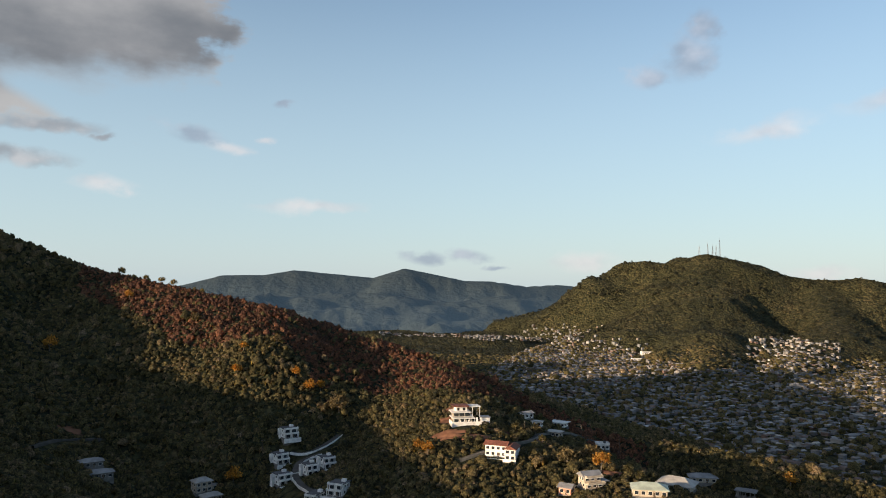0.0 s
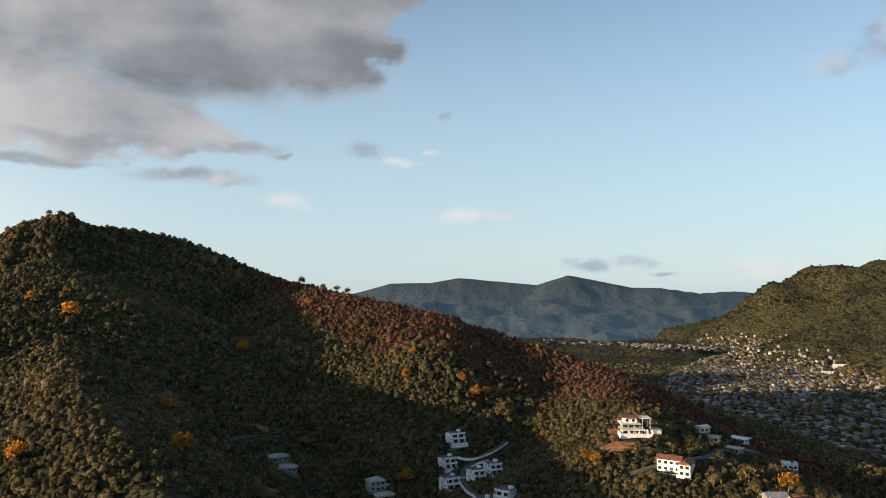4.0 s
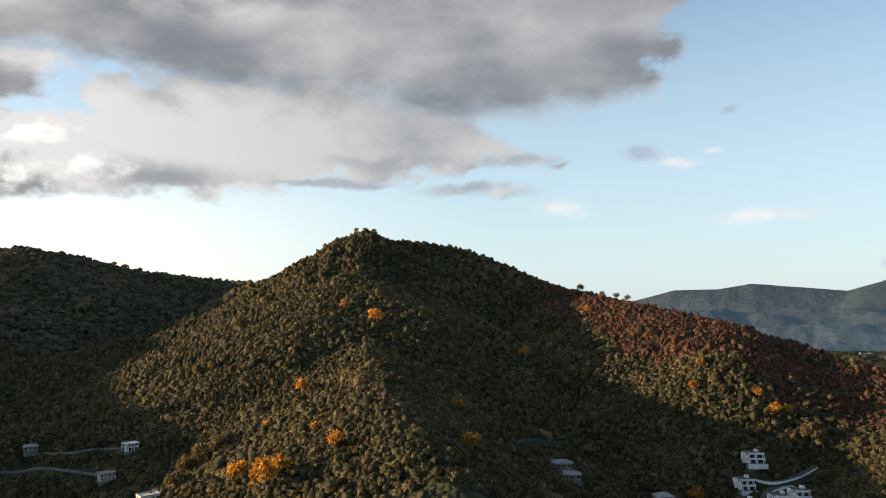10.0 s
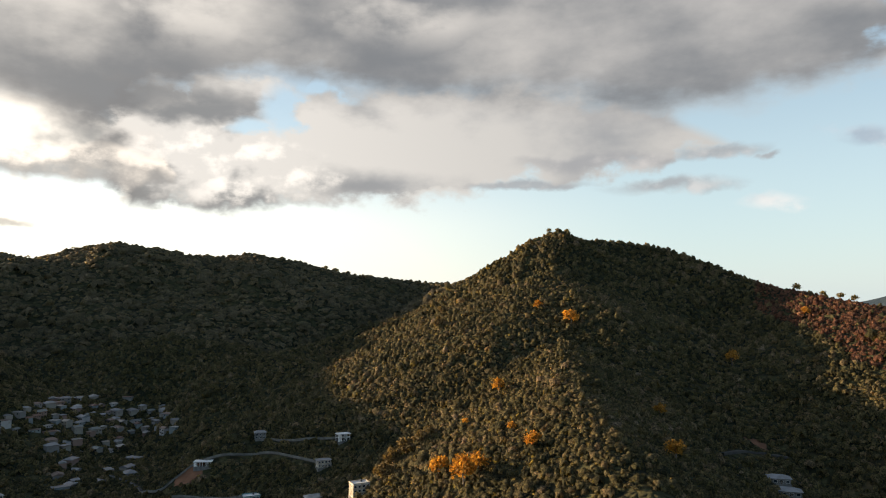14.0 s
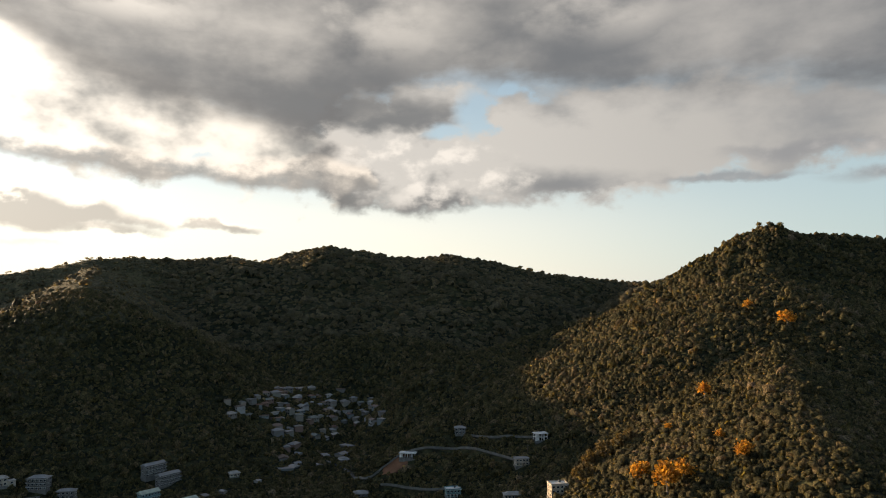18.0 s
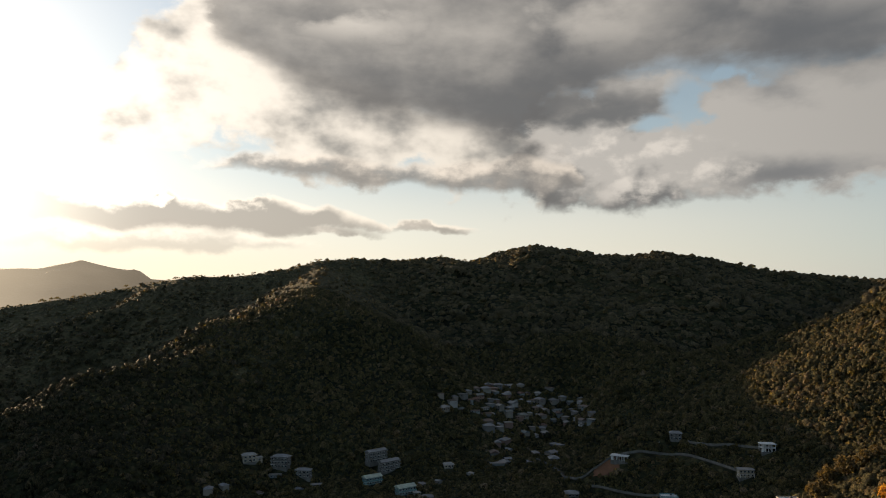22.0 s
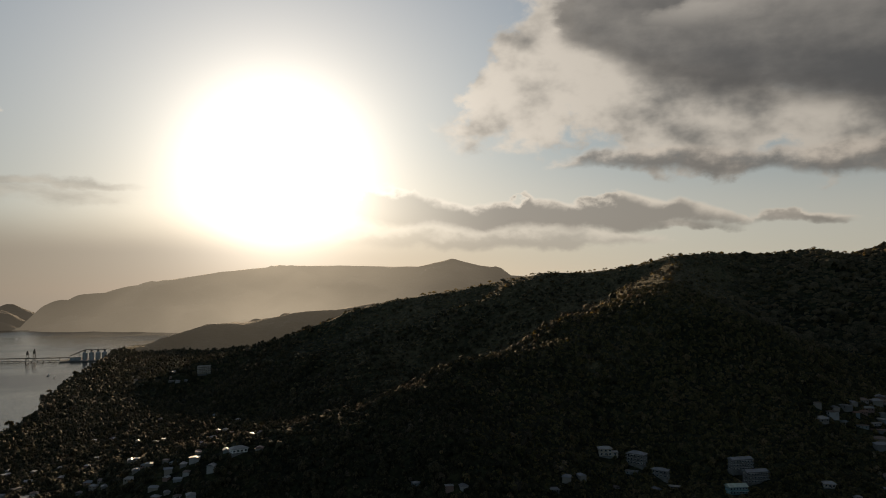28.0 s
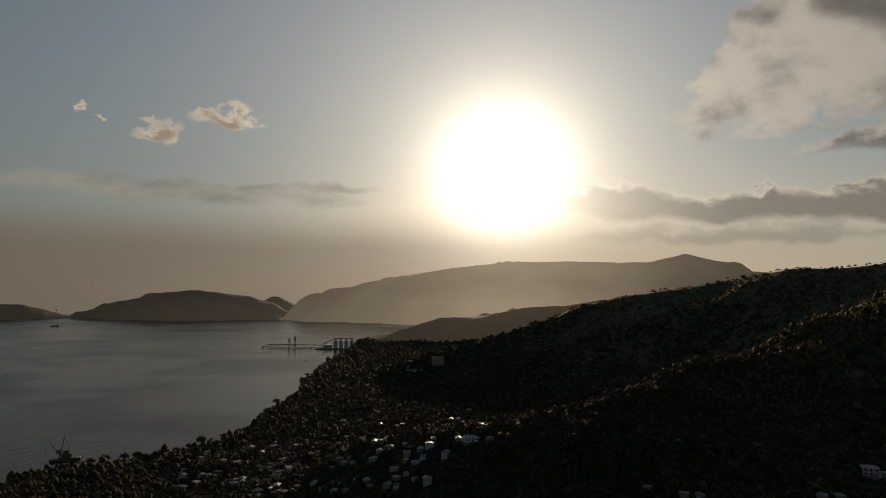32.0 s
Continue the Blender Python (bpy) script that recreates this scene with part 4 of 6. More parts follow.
def villa(name, label, m, w, d, storeys, wall=None, roof="flat", roof_mat=None, terrace=0, columns=0, bays=3, setback=0.0, storey=3.1, plinth=4.0, over=0.8, wing=0.0, parapet=False, shell=False, glaze=False):
    """A detached house. Front is -y. terrace: storeys with a balcony; columns along it; wing: width of a lower wing at its side; shell: unfinished, with open bays; glaze: wide glass doors to the balconies."""
    wall = wall or white_wall
    roof_mat = roof_mat or roof_dark
    h = new(name)
    h.matrix_world = m
    top = storeys * storey
    part("foundation", boxes((-w / 2 - 0.3, -d / 2 - 0.3, -plinth, w / 2 + 0.3, d / 2 + 0.3, 0.05)), grey_wall, h)
    if shell:
        for s in range(storeys):
            z = s * storey
            part("floor_slab", boxes((-w / 2, -d / 2, z + storey - 0.3, w / 2, d / 2, z + storey), bevel=0.03), slab_white, h)
            post = None
            for k in range(bays + 1):
                for yy in (-d / 2 + 0.25, d / 2 - 0.25):
                    x = -w / 2 + 0.25 + (w - 0.5) * k / bays
                    if post is None:
                        post = part("column", boxes((-0.22, -0.22, 0, 0.22, 0.22, storey - 0.3), bevel=0.03), wall, h)
                        post.matrix_local = pose(x, yy, z)
                    else:
                        again(post, h, x, yy, z)
            part("back_wall", boxes((-w / 2 + 0.5, d / 2 - 0.6, z, w / 2 - 0.5, d / 2 - 0.4, z + storey - 0.3)), grey_wall, h)
            part("partition", boxes((-w * 0.18, -d / 2 + 0.6, z, -w * 0.18 + 0.2, d / 2 - 0.6, z + storey - 0.3), (w * 0.22, -d / 2 + 0.3, z, w * 0.22 + 0.2, d / 2 - 0.6, z + storey - 0.3)), wall, h)
            part("front_panel", boxes((-w / 2 + 0.5, -d / 2 + 0.1, z, -w / 2 + 0.5 + w / bays * 0.6, -d / 2 + 0.3, z + storey - 0.3)), wall, h)
            part("front_panel", boxes((w / 2 - 0.5 - w / bays * 0.4, -d / 2 + 0.1, z, w / 2 - 0.5, -d / 2 + 0.3, z + 1.0)), wall, h)
    else:
        for s in range(storeys):
            z, back = s * storey, setback * s
            part("wall", boxes((-w / 2, -d / 2 + back, z, w / 2, d / 2, z + storey), bevel=0.04), wall, h)
            win = [(-w / 2 + w * (k + 0.5) / bays, -d / 2 + back, z + 0.9, 0) for k in range(bays)]
            if glaze:
                window_set(h, [(x, y, z + 0.12, r_) for x, y, _, r_ in win], w / bays * 0.74, 2.35, slab_white)
            else:
                window_set(h, win, min(1.9, w / bays * 0.55), 1.5, slab_white)
            side = [(sx * w / 2, yy, z + 1.0, 90 * sx) for sx in (-1, 1) for yy in (-d * 0.2 + back / 2, d * 0.22)]
            window_set(h, side, 1.2, 1.2, slab_white)
            if s < terrace:
                out = 2.2
                zz = z + storey
                part("balcony", boxes((-w / 2, -d / 2 - out + back, zz - 0.25, w / 2, -d / 2 + back - 0.003, zz - 0.02), bevel=0.03), slab_white, h)
                part("balcony_rail", boxes((-w / 2, -d / 2 - out + back, zz - 0.02, w / 2, -d / 2 - out + back + 0.12, zz + 0.95), (-w / 2, -d / 2 - out + back + 0.12, zz - 0.02, -w / 2 + 0.12, -d / 2 + back, zz + 0.95), (w / 2 - 0.12, -d / 2 - out + back + 0.12, zz - 0.02, w / 2, -d / 2 + back, zz + 0.95)), wall, h)
                post = None
                for k in range(columns):
                    x = -w / 2 + 0.3 + (w - 0.6) * k / max(1, columns - 1)
                    if post is None:
                        post = part("column", boxes((-0.18, -0.18, 0, 0.18, 0.18, storey - 0.25), bevel=0.03), slab_white, h)
                        post.matrix_local = pose(x, -d / 2 - out + back + 0.3, z)
                    else:
                        again(post, h, x, -d / 2 - out + back + 0.3, z)
    if glaze:
        part("stair_tower", boxes((-w / 2 - 1.6, d * 0.1, -2.0, -w / 2 - 0.003, d / 2 - 0.6, top - 0.4), bevel=0.04), wall, h)
        part("yard_wall", boxes((-w / 2 - 1.8, -d / 2 - 4.6, -2.4, w / 2 + 0.6, -d / 2 - 4.38, 0.5), bevel=0.03), wall, h)
        part("terrace", boxes((-w / 2 - 1.8, -d / 2 - 4.38, -2.4, w / 2 + 0.6, -d / 2 - 0.31, -0.3)), grey_wall, h)
        part("chimney_block", boxes((w * 0.12, 0.6, top + 0.32, w * 0.12 + 2.4, 2.6, top + 1.7), bevel=0.05), wall, h)
    back = setback * (storeys - 1) / 2
    if roof == "flat":
        part("roof", boxes((-w / 2 - over, -d / 2 - over + 2 * back, top + 0.002, w / 2 + over, d / 2 + over, top + 0.32), bevel=0.04), slab_white if parapet else roof_mat, h)
        if parapet:
            a0, b0, c0, d0 = -w / 2 - over, -d / 2 - over + 2 * back, w / 2 + over, d / 2 + over
            part("parapet", boxes((a0, b0, top + 0.32, c0, b0 + 0.2, top + 1.1), (a0, d0 - 0.2, top + 0.32, c0, d0, top + 1.1), (a0, b0 + 0.2, top + 0.32, a0 + 0.2, d0 - 0.2, top + 1.1), (c0 - 0.2, b0 + 0.2, top + 0.32, c0, d0 - 0.2, top + 1.1)), wall, h)
            part("water_tank", boxes((w * 0.1, d * 0.1, top + 0.32, w * 0.1 + 1.6, d * 0.1 + 1.6, top + 1.9), bevel=0.25), roof_dark, h, "black plastic water tank")
    elif roof in ("hip", "gable"):
        bm = bmesh.new()
        hip_roof(bm, w, d - 2 * back, top + 0.002, min(w, d) * 0.28, over, 0.4 if roof == "hip" else 1.0)
        o = part("roof", bm, roof_mat, h)
        o.matrix_local = pose(0, back, 0)
        if roof == "gable":
            y, up = d / 2 - back, min(w, d) * 0.25
            for x in (-w / 2, w / 2):
                bm = bmesh.new()
                s = 0.12 if x < 0 else -0.12
                v6 = [bm.verts.new(c) for c in ((x, -y, top), (x, y, top), (x, 0, top + up), (x + s, -y, top), (x + s, y, top), (x + s, 0, top + up))]
                bm.faces.new(v6[:3]), bm.faces.new(v6[5:2:-1])
                for i in range(3):
                    bm.faces.new((v6[i], v6[(i + 1) % 3], v6[3 + (i + 1) % 3], v6[3 + i]))
                o = part("gable_wall", bm, wall, h)
                o.matrix_local = pose(0, back, 0)
    part("door", boxes((-0.5 + w * 0.12, -d / 2 - 0.07, 0.05, 0.5 + w * 0.12, -d / 2 - 0.003, 2.15), bevel=0.02), dark_wood, h) if not shell else None
    if wing:
        part("wing", boxes((w / 2 + 0.003, -d * 0.4, -plinth * 0.6, w / 2 + wing, d * 0.4, storey), bevel=0.04), wall, h)
        part("wing_roof", boxes((w / 2 + 0.003, -d * 0.4 - 0.4, storey + 0.002, w / 2 + wing + 0.4, d * 0.4 + 0.4, storey + 0.28), bevel=0.04), roof_mat, h)
        window_set(h, [(w / 2 + wing * 0.5, -d * 0.4, 0.9, 0)], min(1.8, wing * 0.5), 1.4, slab_white)
    return tagged(h, label, "house")


def site(az_, el_, turn=0.0, clear=9.0, toward=8.0, size=1.0):
    p = ray_spot(az_, el_)
    clear_round(p, clear * 0.75 * size, toward * 0.6 * size)
    return stand(p, turn) @ Matrix.Diagonal((size, size, size, 1))


def road(name, label, bends, width, mat, kerb=None, steps=14):
    """A ribbon laid over the ground through points given as bearing and height angle. kerb: a low wall along its outer side."""
    pts = [ray_spot(*b) for b in bends]
    line = []
    for i in range(len(pts) - 1):
        p0_, p1_, p2_, p3_ = pts[max(i - 1, 0)], pts[i], pts[i + 1], pts[min(i + 2, len(pts) - 1)]
        for k in range(steps):
            t = k / steps
            line.append(0.5 * ((2 * p1_) + (p2_ - p0_) * t + (2 * p0_ - 5 * p1_ + 4 * p2_ - p3_) * t * t + (3 * p1_ - p0_ - 3 * p2_ + p3_) * t ** 3))
    line.append(pts[-1])
    vs, fs = [], []
    wall_v, wall_f = [], []
    for i, p in enumerate(line):
        d = (line[min(i + 1, len(line) - 1)] - line[max(i - 1, 0)])
        d.z = 0
        d.normalize()
        side = Vector((-d.y, d.x, 0))
        if side.dot(Vector((-p.x, -p.y, 0))) < 0:
            side = -side
        zs = max(h_at(*(p + side * width * s)[:2]) for s in (-0.5, 0, 0.5)) + 0.45
        for s in (-0.5, 0.5):
            q = p + side * width * s
            vs += [(q.x, q.y, zs), (q.x, q.y, zs - 1.6)]
        a_, b_ = p + side * width * 0.505, p + side * (width * 0.5 + 0.35)
        wall_v += [(a_.x, a_.y, zs - 1.0), (a_.x, a_.y, zs + 0.6), (b_.x, b_.y, zs + 0.6), (b_.x, b_.y, zs - 1.0)]
        CLEAR.append((p.x, p.y, width * 0.9))
        q = p + side * width * 1.4
        CLEAR.append((q.x, q.y, width * 0.8))
    for i in range(len(line) - 1):
        k = i * 4
        fs += [(k, k + 4, k + 6, k + 2), (k, k + 1, k + 5, k + 4), (k + 2, k + 6, k + 7, k + 3)]
        wall_f += [(k, k + 4, k + 5, k + 1), (k + 1, k + 5, k + 6, k + 2), (k + 2, k + 6, k + 7, k + 3)]
    ob = tagged(new(name, raw_mesh(name, vs, fs, [mat])), label, "road", kind="structure")
    if kerb:
        o = new("kerb", raw_mesh("kerb", wall_v, wall_f, [kerb]))
        o.parent = ob
    return ob


def bare_patch(name, label, az_, el_, rx, ry, mat, lift=0.3):
    """Open ground that follows the slope, with a ragged edge."""
    c = ray_spot(az_, el_)
    d = Vector((c.x, c.y, 0)).normalized()
    s = Vector((-d.y, d.x, 0))
    vs, fs = [], []
    m_, k_ = 10, 36
    for i in range(m_ + 1):
        for k in range(k_):
            t = 2 * math.pi * k / k_
            f = i / m_ * (1 + 0.45 * noise.noise(Vector((math.cos(t) * 1.6 + az_, math.sin(t) * 1.6, el_))) + 0.35 * noise.noise(Vector((math.cos(t) * 5 + az_, math.sin(t) * 5, el_))))
            q = c + s * (math.cos(t) * rx * f) + d * (math.sin(t) * ry * f)
            vs.append((q.x, q.y, h_at(q.x, q.y) + (lift + 0.5 * noise.noise(q * 0.35) if i < m_ else -0.6)))
    for i in range(m_):
        for k in range(k_):
            fs.append((i * k_ + k, i * k_ + (k + 1) % k_, (i + 1) * k_ + (k + 1) % k_, (i + 1) * k_ + k))
    CLEAR.append((c.x, c.y, min(rx, ry) * 0.95))
    for u in (-0.6, 0.6):
        q = c + s * (rx * u)
        CLEAR.append((q.x, q.y, min(rx, ry) * 0.75))
    return tagged(new(name, raw_mesh(name, vs, fs, [mat], True)), label, "earth", kind="structure")

# ---------------------------------------------------------------- houses on the near spur
def grand_villa(m):
    """The white hillside house of three levels over a walled yard."""
    h = new("hillside_villa")
    h.matrix_world = m
    part("retaining_wall", boxes((-9.5, -8.2, -5.0, 9.0, -7.7, 1.6), (-9.5, -7.7, -5.0, -9.0, 2.0, 1.6), (5.6, -8.3, 1.6, 6.6, -7.6, 4.2), (8.2, -8.3, 1.6, 9.0, -7.6, 4.0), (-4.4, -8.3, 1.6, -4.0, -7.7, 2.6), (0.6, -8.3, 1.6, 1.0, -7.7, 2.8), bevel=0.03), white_wall, h)
    part("yard_slab", boxes((-9.0, -7.7, -4.0, 9.0, 6.0, 0.0)), grey_wall, h)
    part("lower_wall", boxes((-7.5, -1.6, 0.003, 4.6, 5.0, 2.9), bevel=0.04), cream_wall, h)
    part("floor_slab", boxes((-8.8, -6.4, 3.0, 5.6, 5.4, 3.45), bevel=0.05), slab_white, h)
    post = part("column", boxes((-0.2, -0.2, 0, 0.2, 0.2, 2.99), bevel=0.03), slab_white, h)
    post.matrix_local = pose(-8.2, -5.9, 0.003)
    for x in (-4.8, -1.4, 2.0, 5.0):
        again(post, h, x, -5.9, 0.003)
    part("middle_wall", boxes((-7.4, -0.6, 3.45, 3.6, 5.0, 6.5), bevel=0.04), cream_wall, h)
    part("terrace_slab", boxes((-9.4, -6.0, 6.6, 3.0, 5.2, 7.0), bevel=0.05), slab_white, h)
    upper = part("upper_wall", boxes((-6.2, -2.2, 7.0, 1.0, 4.6, 10.0), bevel=0.04), white_wall, h)
    part("roof", boxes((-8.2, -4.2, 10.003, 2.2, 5.2, 10.5), bevel=0.08), roof_red, h, "red-brown roof slab")
    part("roof_wing", boxes((2.23, -3.6, 9.6, 9.4, 5.0, 10.1), bevel=0.08), slab_white, h, "white flat roof over an open terrace")
    for x, y in ((8.8, -3.0), (8.8, 4.4), (4.2, -3.0)):
        part("roof_column", boxes((x - 0.18, y - 0.18, 3.45, x + 0.18, y + 0.18, 9.6)), slab_white, h)
    window_set(h, [(-5.4, -1.6, 0.3, 0), (-1.6, -1.6, 0.3, 0), (2.4, -1.6, 0.3, 0)], 3.0, 2.3, slab_white)
    window_set(h, [(-5.4, -0.6, 3.7, 0), (-2.0, -0.6, 3.7, 0), (1.6, -0.6, 3.7, 0)], 3.0, 2.4, slab_white)
    window_set(h, [(-4.6, -2.2, 7.5, 0), (-1.0, -2.2, 7.5, 0)], 1.6, 1.7, slab_white)
    part("gate", boxes((6.62, -8.1, 0.0, 8.18, -7.9, 3.0), bevel=0.02), dark_wood, h, "dark timber gate")
    part("annex", boxes((10.0, -3.0, -4.0, 15.5, 3.0, 2.9), bevel=0.04), white_wall, h)
    part("annex_roof", boxes((9.6, -3.5, 2.903, 16.0, 3.5, 3.2), bevel=0.05), roof_grey, h)
    return tagged(h, "white three-level modern villa above a white retaining wall", "house")


m0 = site(-1.85, -10.95, 12, 15, 11)
grand_villa(m0)
bare_patch("bare_earth", "terraced red earth below the white villa", -0.6, -11.9, 10, 8, earth)
bare_patch("bare_earth", "strip of red earth along the wall of the white villa", -2.6, -12.05, 12, 4, earth)
bare_patch("bare_earth", "red earth cutting beside the white villa", -0.35, -10.9, 6, 9, earth)
bare_patch("bare_earth", "cut red earth bank behind the white villa", -1.3, -9.95, 9, 7, earth)
bare_patch("bare_earth", "strip of red earth beside the hill road", -4.6, -11.6, 7, 4, earth)
bare_patch("bare_earth", "dry earth bank above the hill road", -8.2, -12.4, 7, 4, earth)
bare_patch("bare_earth", "dry earth slope above the stepped house", -13.6, -14.3, 8, 5, earth)
def cross_gable_house(m):
    """White house with a long red-brown roof and a front wing with its own gable and balcony."""
    h = villa("gabled_house", "white two-storey house with red-brown gables beside the road", m, 12, 7, 2, roof="gable", roof_mat=roof_red, bays=4, plinth=5)
    part("front_wing", boxes((6.05, -7.5, -4.0, 12.0, 3.4, 5.4), bevel=0.04), white_wall, h)
    bm = bmesh.new()
    hip_roof(bm, 10.9, 5.95, 5.402, 2.0, 0.5, 1.0)
    o = part("wing_roof", bm, roof_red, h)
    o.matrix_local = pose(9.02, -2.05, 0, 0, 0, 90)
    bm = bmesh.new()
    v6 = [bm.verts.new(c) for c in ((6.1, -7.5, 5.4), (11.95, -7.5, 5.4), (9.02, -7.5, 7.2), (6.1, -7.38, 5.4), (11.95, -7.38, 5.4), (9.02, -7.38, 7.2))]
    bm.faces.new(v6[:3]), bm.faces.new(v6[5:2:-1])
    for i in range(3):
        bm.faces.new((v6[i], v6[(i + 1) % 3], v6[3 + (i + 1) % 3], v6[3 + i]))
    part("wing_gable", bm, white_wall, h)
    part("wing_balcony", boxes((6.0, -9.4, 2.6, 12.1, -7.503, 2.85), bevel=0.03), slab_white, h)
    part("wing_rail", boxes((6.0, -9.4, 2.85, 12.1, -9.25, 3.75)), slab_white, h)
    part("terrace_wall", boxes((5.4, -9.6, -4.0, 12.6, -9.2, 0.6), (-6.3, -6.4, -4.0, 5.4, -6.0, -0.4), bevel=0.03), white_wall, h)
    window_set(h, [(7.6, -7.5, 3.3, 0), (10.4, -7.5, 3.3, 0), (7.6, -7.5, 0.3, 0), (10.4, -7.5, 0.3, 0)], 1.7, 1.6, slab_white)
    return h


cross_gable_house(site(-4.45, -13.4, -14, 14, 10))
villa("white_house", "small white house with steep pale gable roof among trees", site(-6.75, -10.5, 40, 6, 6), 7.5, 5.5, 1, roof="gable", roof_mat=roof_pale, bays=2)
villa("garden_wall_house", "low white walled house below the gabled one", site(-7.6, -11.1, -20, 5, 5), 6.5, 4, 1, roof="flat", roof_mat=roof_pale, bays=2, parapet=False)
villa("terrace_house", "white house with broad white overhanging flat roof", site(-9.3, -11.05, -25, 9, 8), 10.5, 7, 1, roof="flat", roof_mat=slab_white, bays=4, over=1.3, parapet=False, storey=3.0, plinth=3)
villa("lower_house", "cream house with pale flat roof below the terrace house", site(-8.95, -11.8, -25, 7, 7), 9, 6, 1, cream_wall, roof="flat", roof_mat=roof_pale, bays=3, plinth=4, over=1.0)
villa("flat_roofed_house", "small white flat-roofed house with parapet", site(-12.6, -12.55, 10, 8, 8), 8.5, 6, 1, roof="flat", parapet=True, bays=3, over=0.3)
villa("stepped_house", "beige house stepping down the slope with grey roof", site(-11.7, -15.35, 30, 9, 7), 9, 8, 2, cream_wall, roof="gable", roof_mat=roof_grey, setback=1.8, terrace=2, columns=0, bays=3, plinth=4, storey=2.7, wing=4)
villa("salmon_house", "salmon house with pale gables on the slope", site(-9.9, -15.9, -20, 7, 6), 6, 6, 1, pink_wall, roof="gable", roof_mat=roof_grey, bays=2, plinth=5)
villa("green_roofed_house", "cream house with pale green hip roof", site(-16.1, -15.55, 5, 12, 8), 15, 9, 1, cream_wall, roof="hip", roof_mat=roof_green, bays=5, over=1.0)
villa("wide_roofed_house", "low house with broad weathered beige hip roofs", site(-18.1, -15.0, -15, 12, 8), 15, 11, 1, cream_wall, roof="hip", roof_mat=roof_pale, bays=4, over=1.6)
villa("wide_roofed_house", "long low house with weathered roof behind trees", site(-19.9, -14.3, 12, 10, 8), 16, 8, 1, cream_wall, roof="hip", roof_mat=roof_grey, bays=4, over=1.2)
villa("open_frame_house", "grey unfinished house frame among dark trees", site(-22.9, -14.95, -8, 9, 7), 11, 7, 1, grey_wall, roof="flat", roof_mat=roof_grey, bays=4, shell=True)
road("hill_road", "pale dirt and asphalt hill road past the white houses", [(-1.4, -13.9), (-3.4, -13.2), (-5.6, -12.6), (-7.0, -12.25), (-8.0, -11.75), (-10.0, -11.6), (-12.0, -12.1)], 3.2, asphalt, kerb_stone)

# ---------------------------------------------------------------- white townhouses in the bowl
T_LABEL = "white three-storey townhouse with dark flat roof and balconies"
for az_, el_, turn, w, s in ((11.95, -11.95, 22, 9.5, 2), (12.6, -13.8, 26, 8, 2), (10.3, -14.7, 24, 7.5, 2), (9.0, -14.2, 24, 7.5, 2), (12.4, -15.3, 28, 8.5, 2), (8.0, -16.2, -28, 8.5, 2), (9.8, -16.5, -30, 6, 1)):
    villa("townhouse", T_LABEL if s == 3 else "white two-storey townhouse with dark flat roof and balconies", site(az_, el_, turn, 10, 9), w, 9, s, roof="flat", roof_mat=roof_dark, terrace=s, columns=3, bays=2, over=0.4, plinth=5, setback=1.3, storey=2.9, glaze=True)
villa("low_white_house", "low house with three stepped pale sheet roofs", site(18.3, -15.5, 24, 10, 8), 10, 8, 2, cream_wall, roof="hip", roof_mat=roof_pale, bays=3, wing=5)
villa("low_white_house", "low house with pale sheet roof below its twin", site(17.6, -16.2, 24, 9, 6), 11, 7, 1, cream_wall, roof="hip", roof_mat=roof_pale, bays=3)
road("terrace_road", "narrow concrete road with white parapet between townhouses", [(8.04, -11.99), (9.27, -12.77), (10.59, -13.29), (11.77, -13.31)], 4.5, asphalt, white_wall)
road("terrace_road", "concrete road with white parapet winding down among townhouses", [(9.48, -13.36), (10.97, -13.91), (11.35, -14.92), (10.77, -15.79), (9.7, -16.54)], 4.5, asphalt, white_wall)
villa("shed", "long low sheet-roofed shed in the shaded gully", site(25.9, -13.2, 8, 8, 8), 13, 7, 1, grey_wall, roof="hip", roof_mat=roof_grey, bays=4)
villa("shed", "long low sheet-roofed shed in the shaded gully", site(25.3, -14.0, 8, 8, 8), 14, 7, 1, grey_wall, roof="hip", roof_mat=roof_grey, bays=4)
bare_patch("bare_earth", "bare red earth cutting in the shaded gully", 27.3, -10.75, 9, 6, earth)
road("gully_track", "pale track across the shaded gully", [(29.6, -11.6), (28.2, -11.3), (26.6, -11.35), (25.2, -11.5)], 3, asphalt)

# ---------------------------------------------------------------- houses above the valley
villa("concrete_frame_house", "unfinished white three-storey concrete house with open bays", site(58.5, -11.15, 18, 9, 10, 0.74), 12, 8, 2, white_wall, roof="flat", roof_mat=slab_white, bays=4, shell=True, storey=3.3)
villa("hillside_house", "grey two-storey house with pale flat roof", site(60.0, -13.0, 15, 9, 10, 0.74), 12, 8, 2, cream_wall, roof="flat", roof_mat=roof_grey, bays=4, terrace=1, columns=4)
villa("curved_front_house", "unfinished white house with columns on a cut slope", site(68.9, -12.45, -12, 11, 11, 0.74), 16, 9, 1, white_wall, roof="flat", roof_mat=slab_white, bays=6, shell=True, storey=4.2)
villa("pillar_house", "grey-roofed house raised on pillars", site(64.8, -10.75, 5, 9, 9, 0.74), 11, 8, 2, grey_wall, roof="hip", roof_mat=roof_grey, bays=3)
villa("arched_house", "pale blue and white house with broad terraces", site(65.4, -15.3, 10, 10, 8, 0.74), 13, 9, 2, teal_wall, roof="flat", roof_mat=slab_white, terrace=1, columns=5, bays=4, parapet=True)
villa("framed_block", "large cream block with deep white framed front", site(57.2, -15.2, 20, 10, 8, 0.74), 13, 10, 3, cream_wall, roof="flat", parapet=True, bays=4, over=0.2)
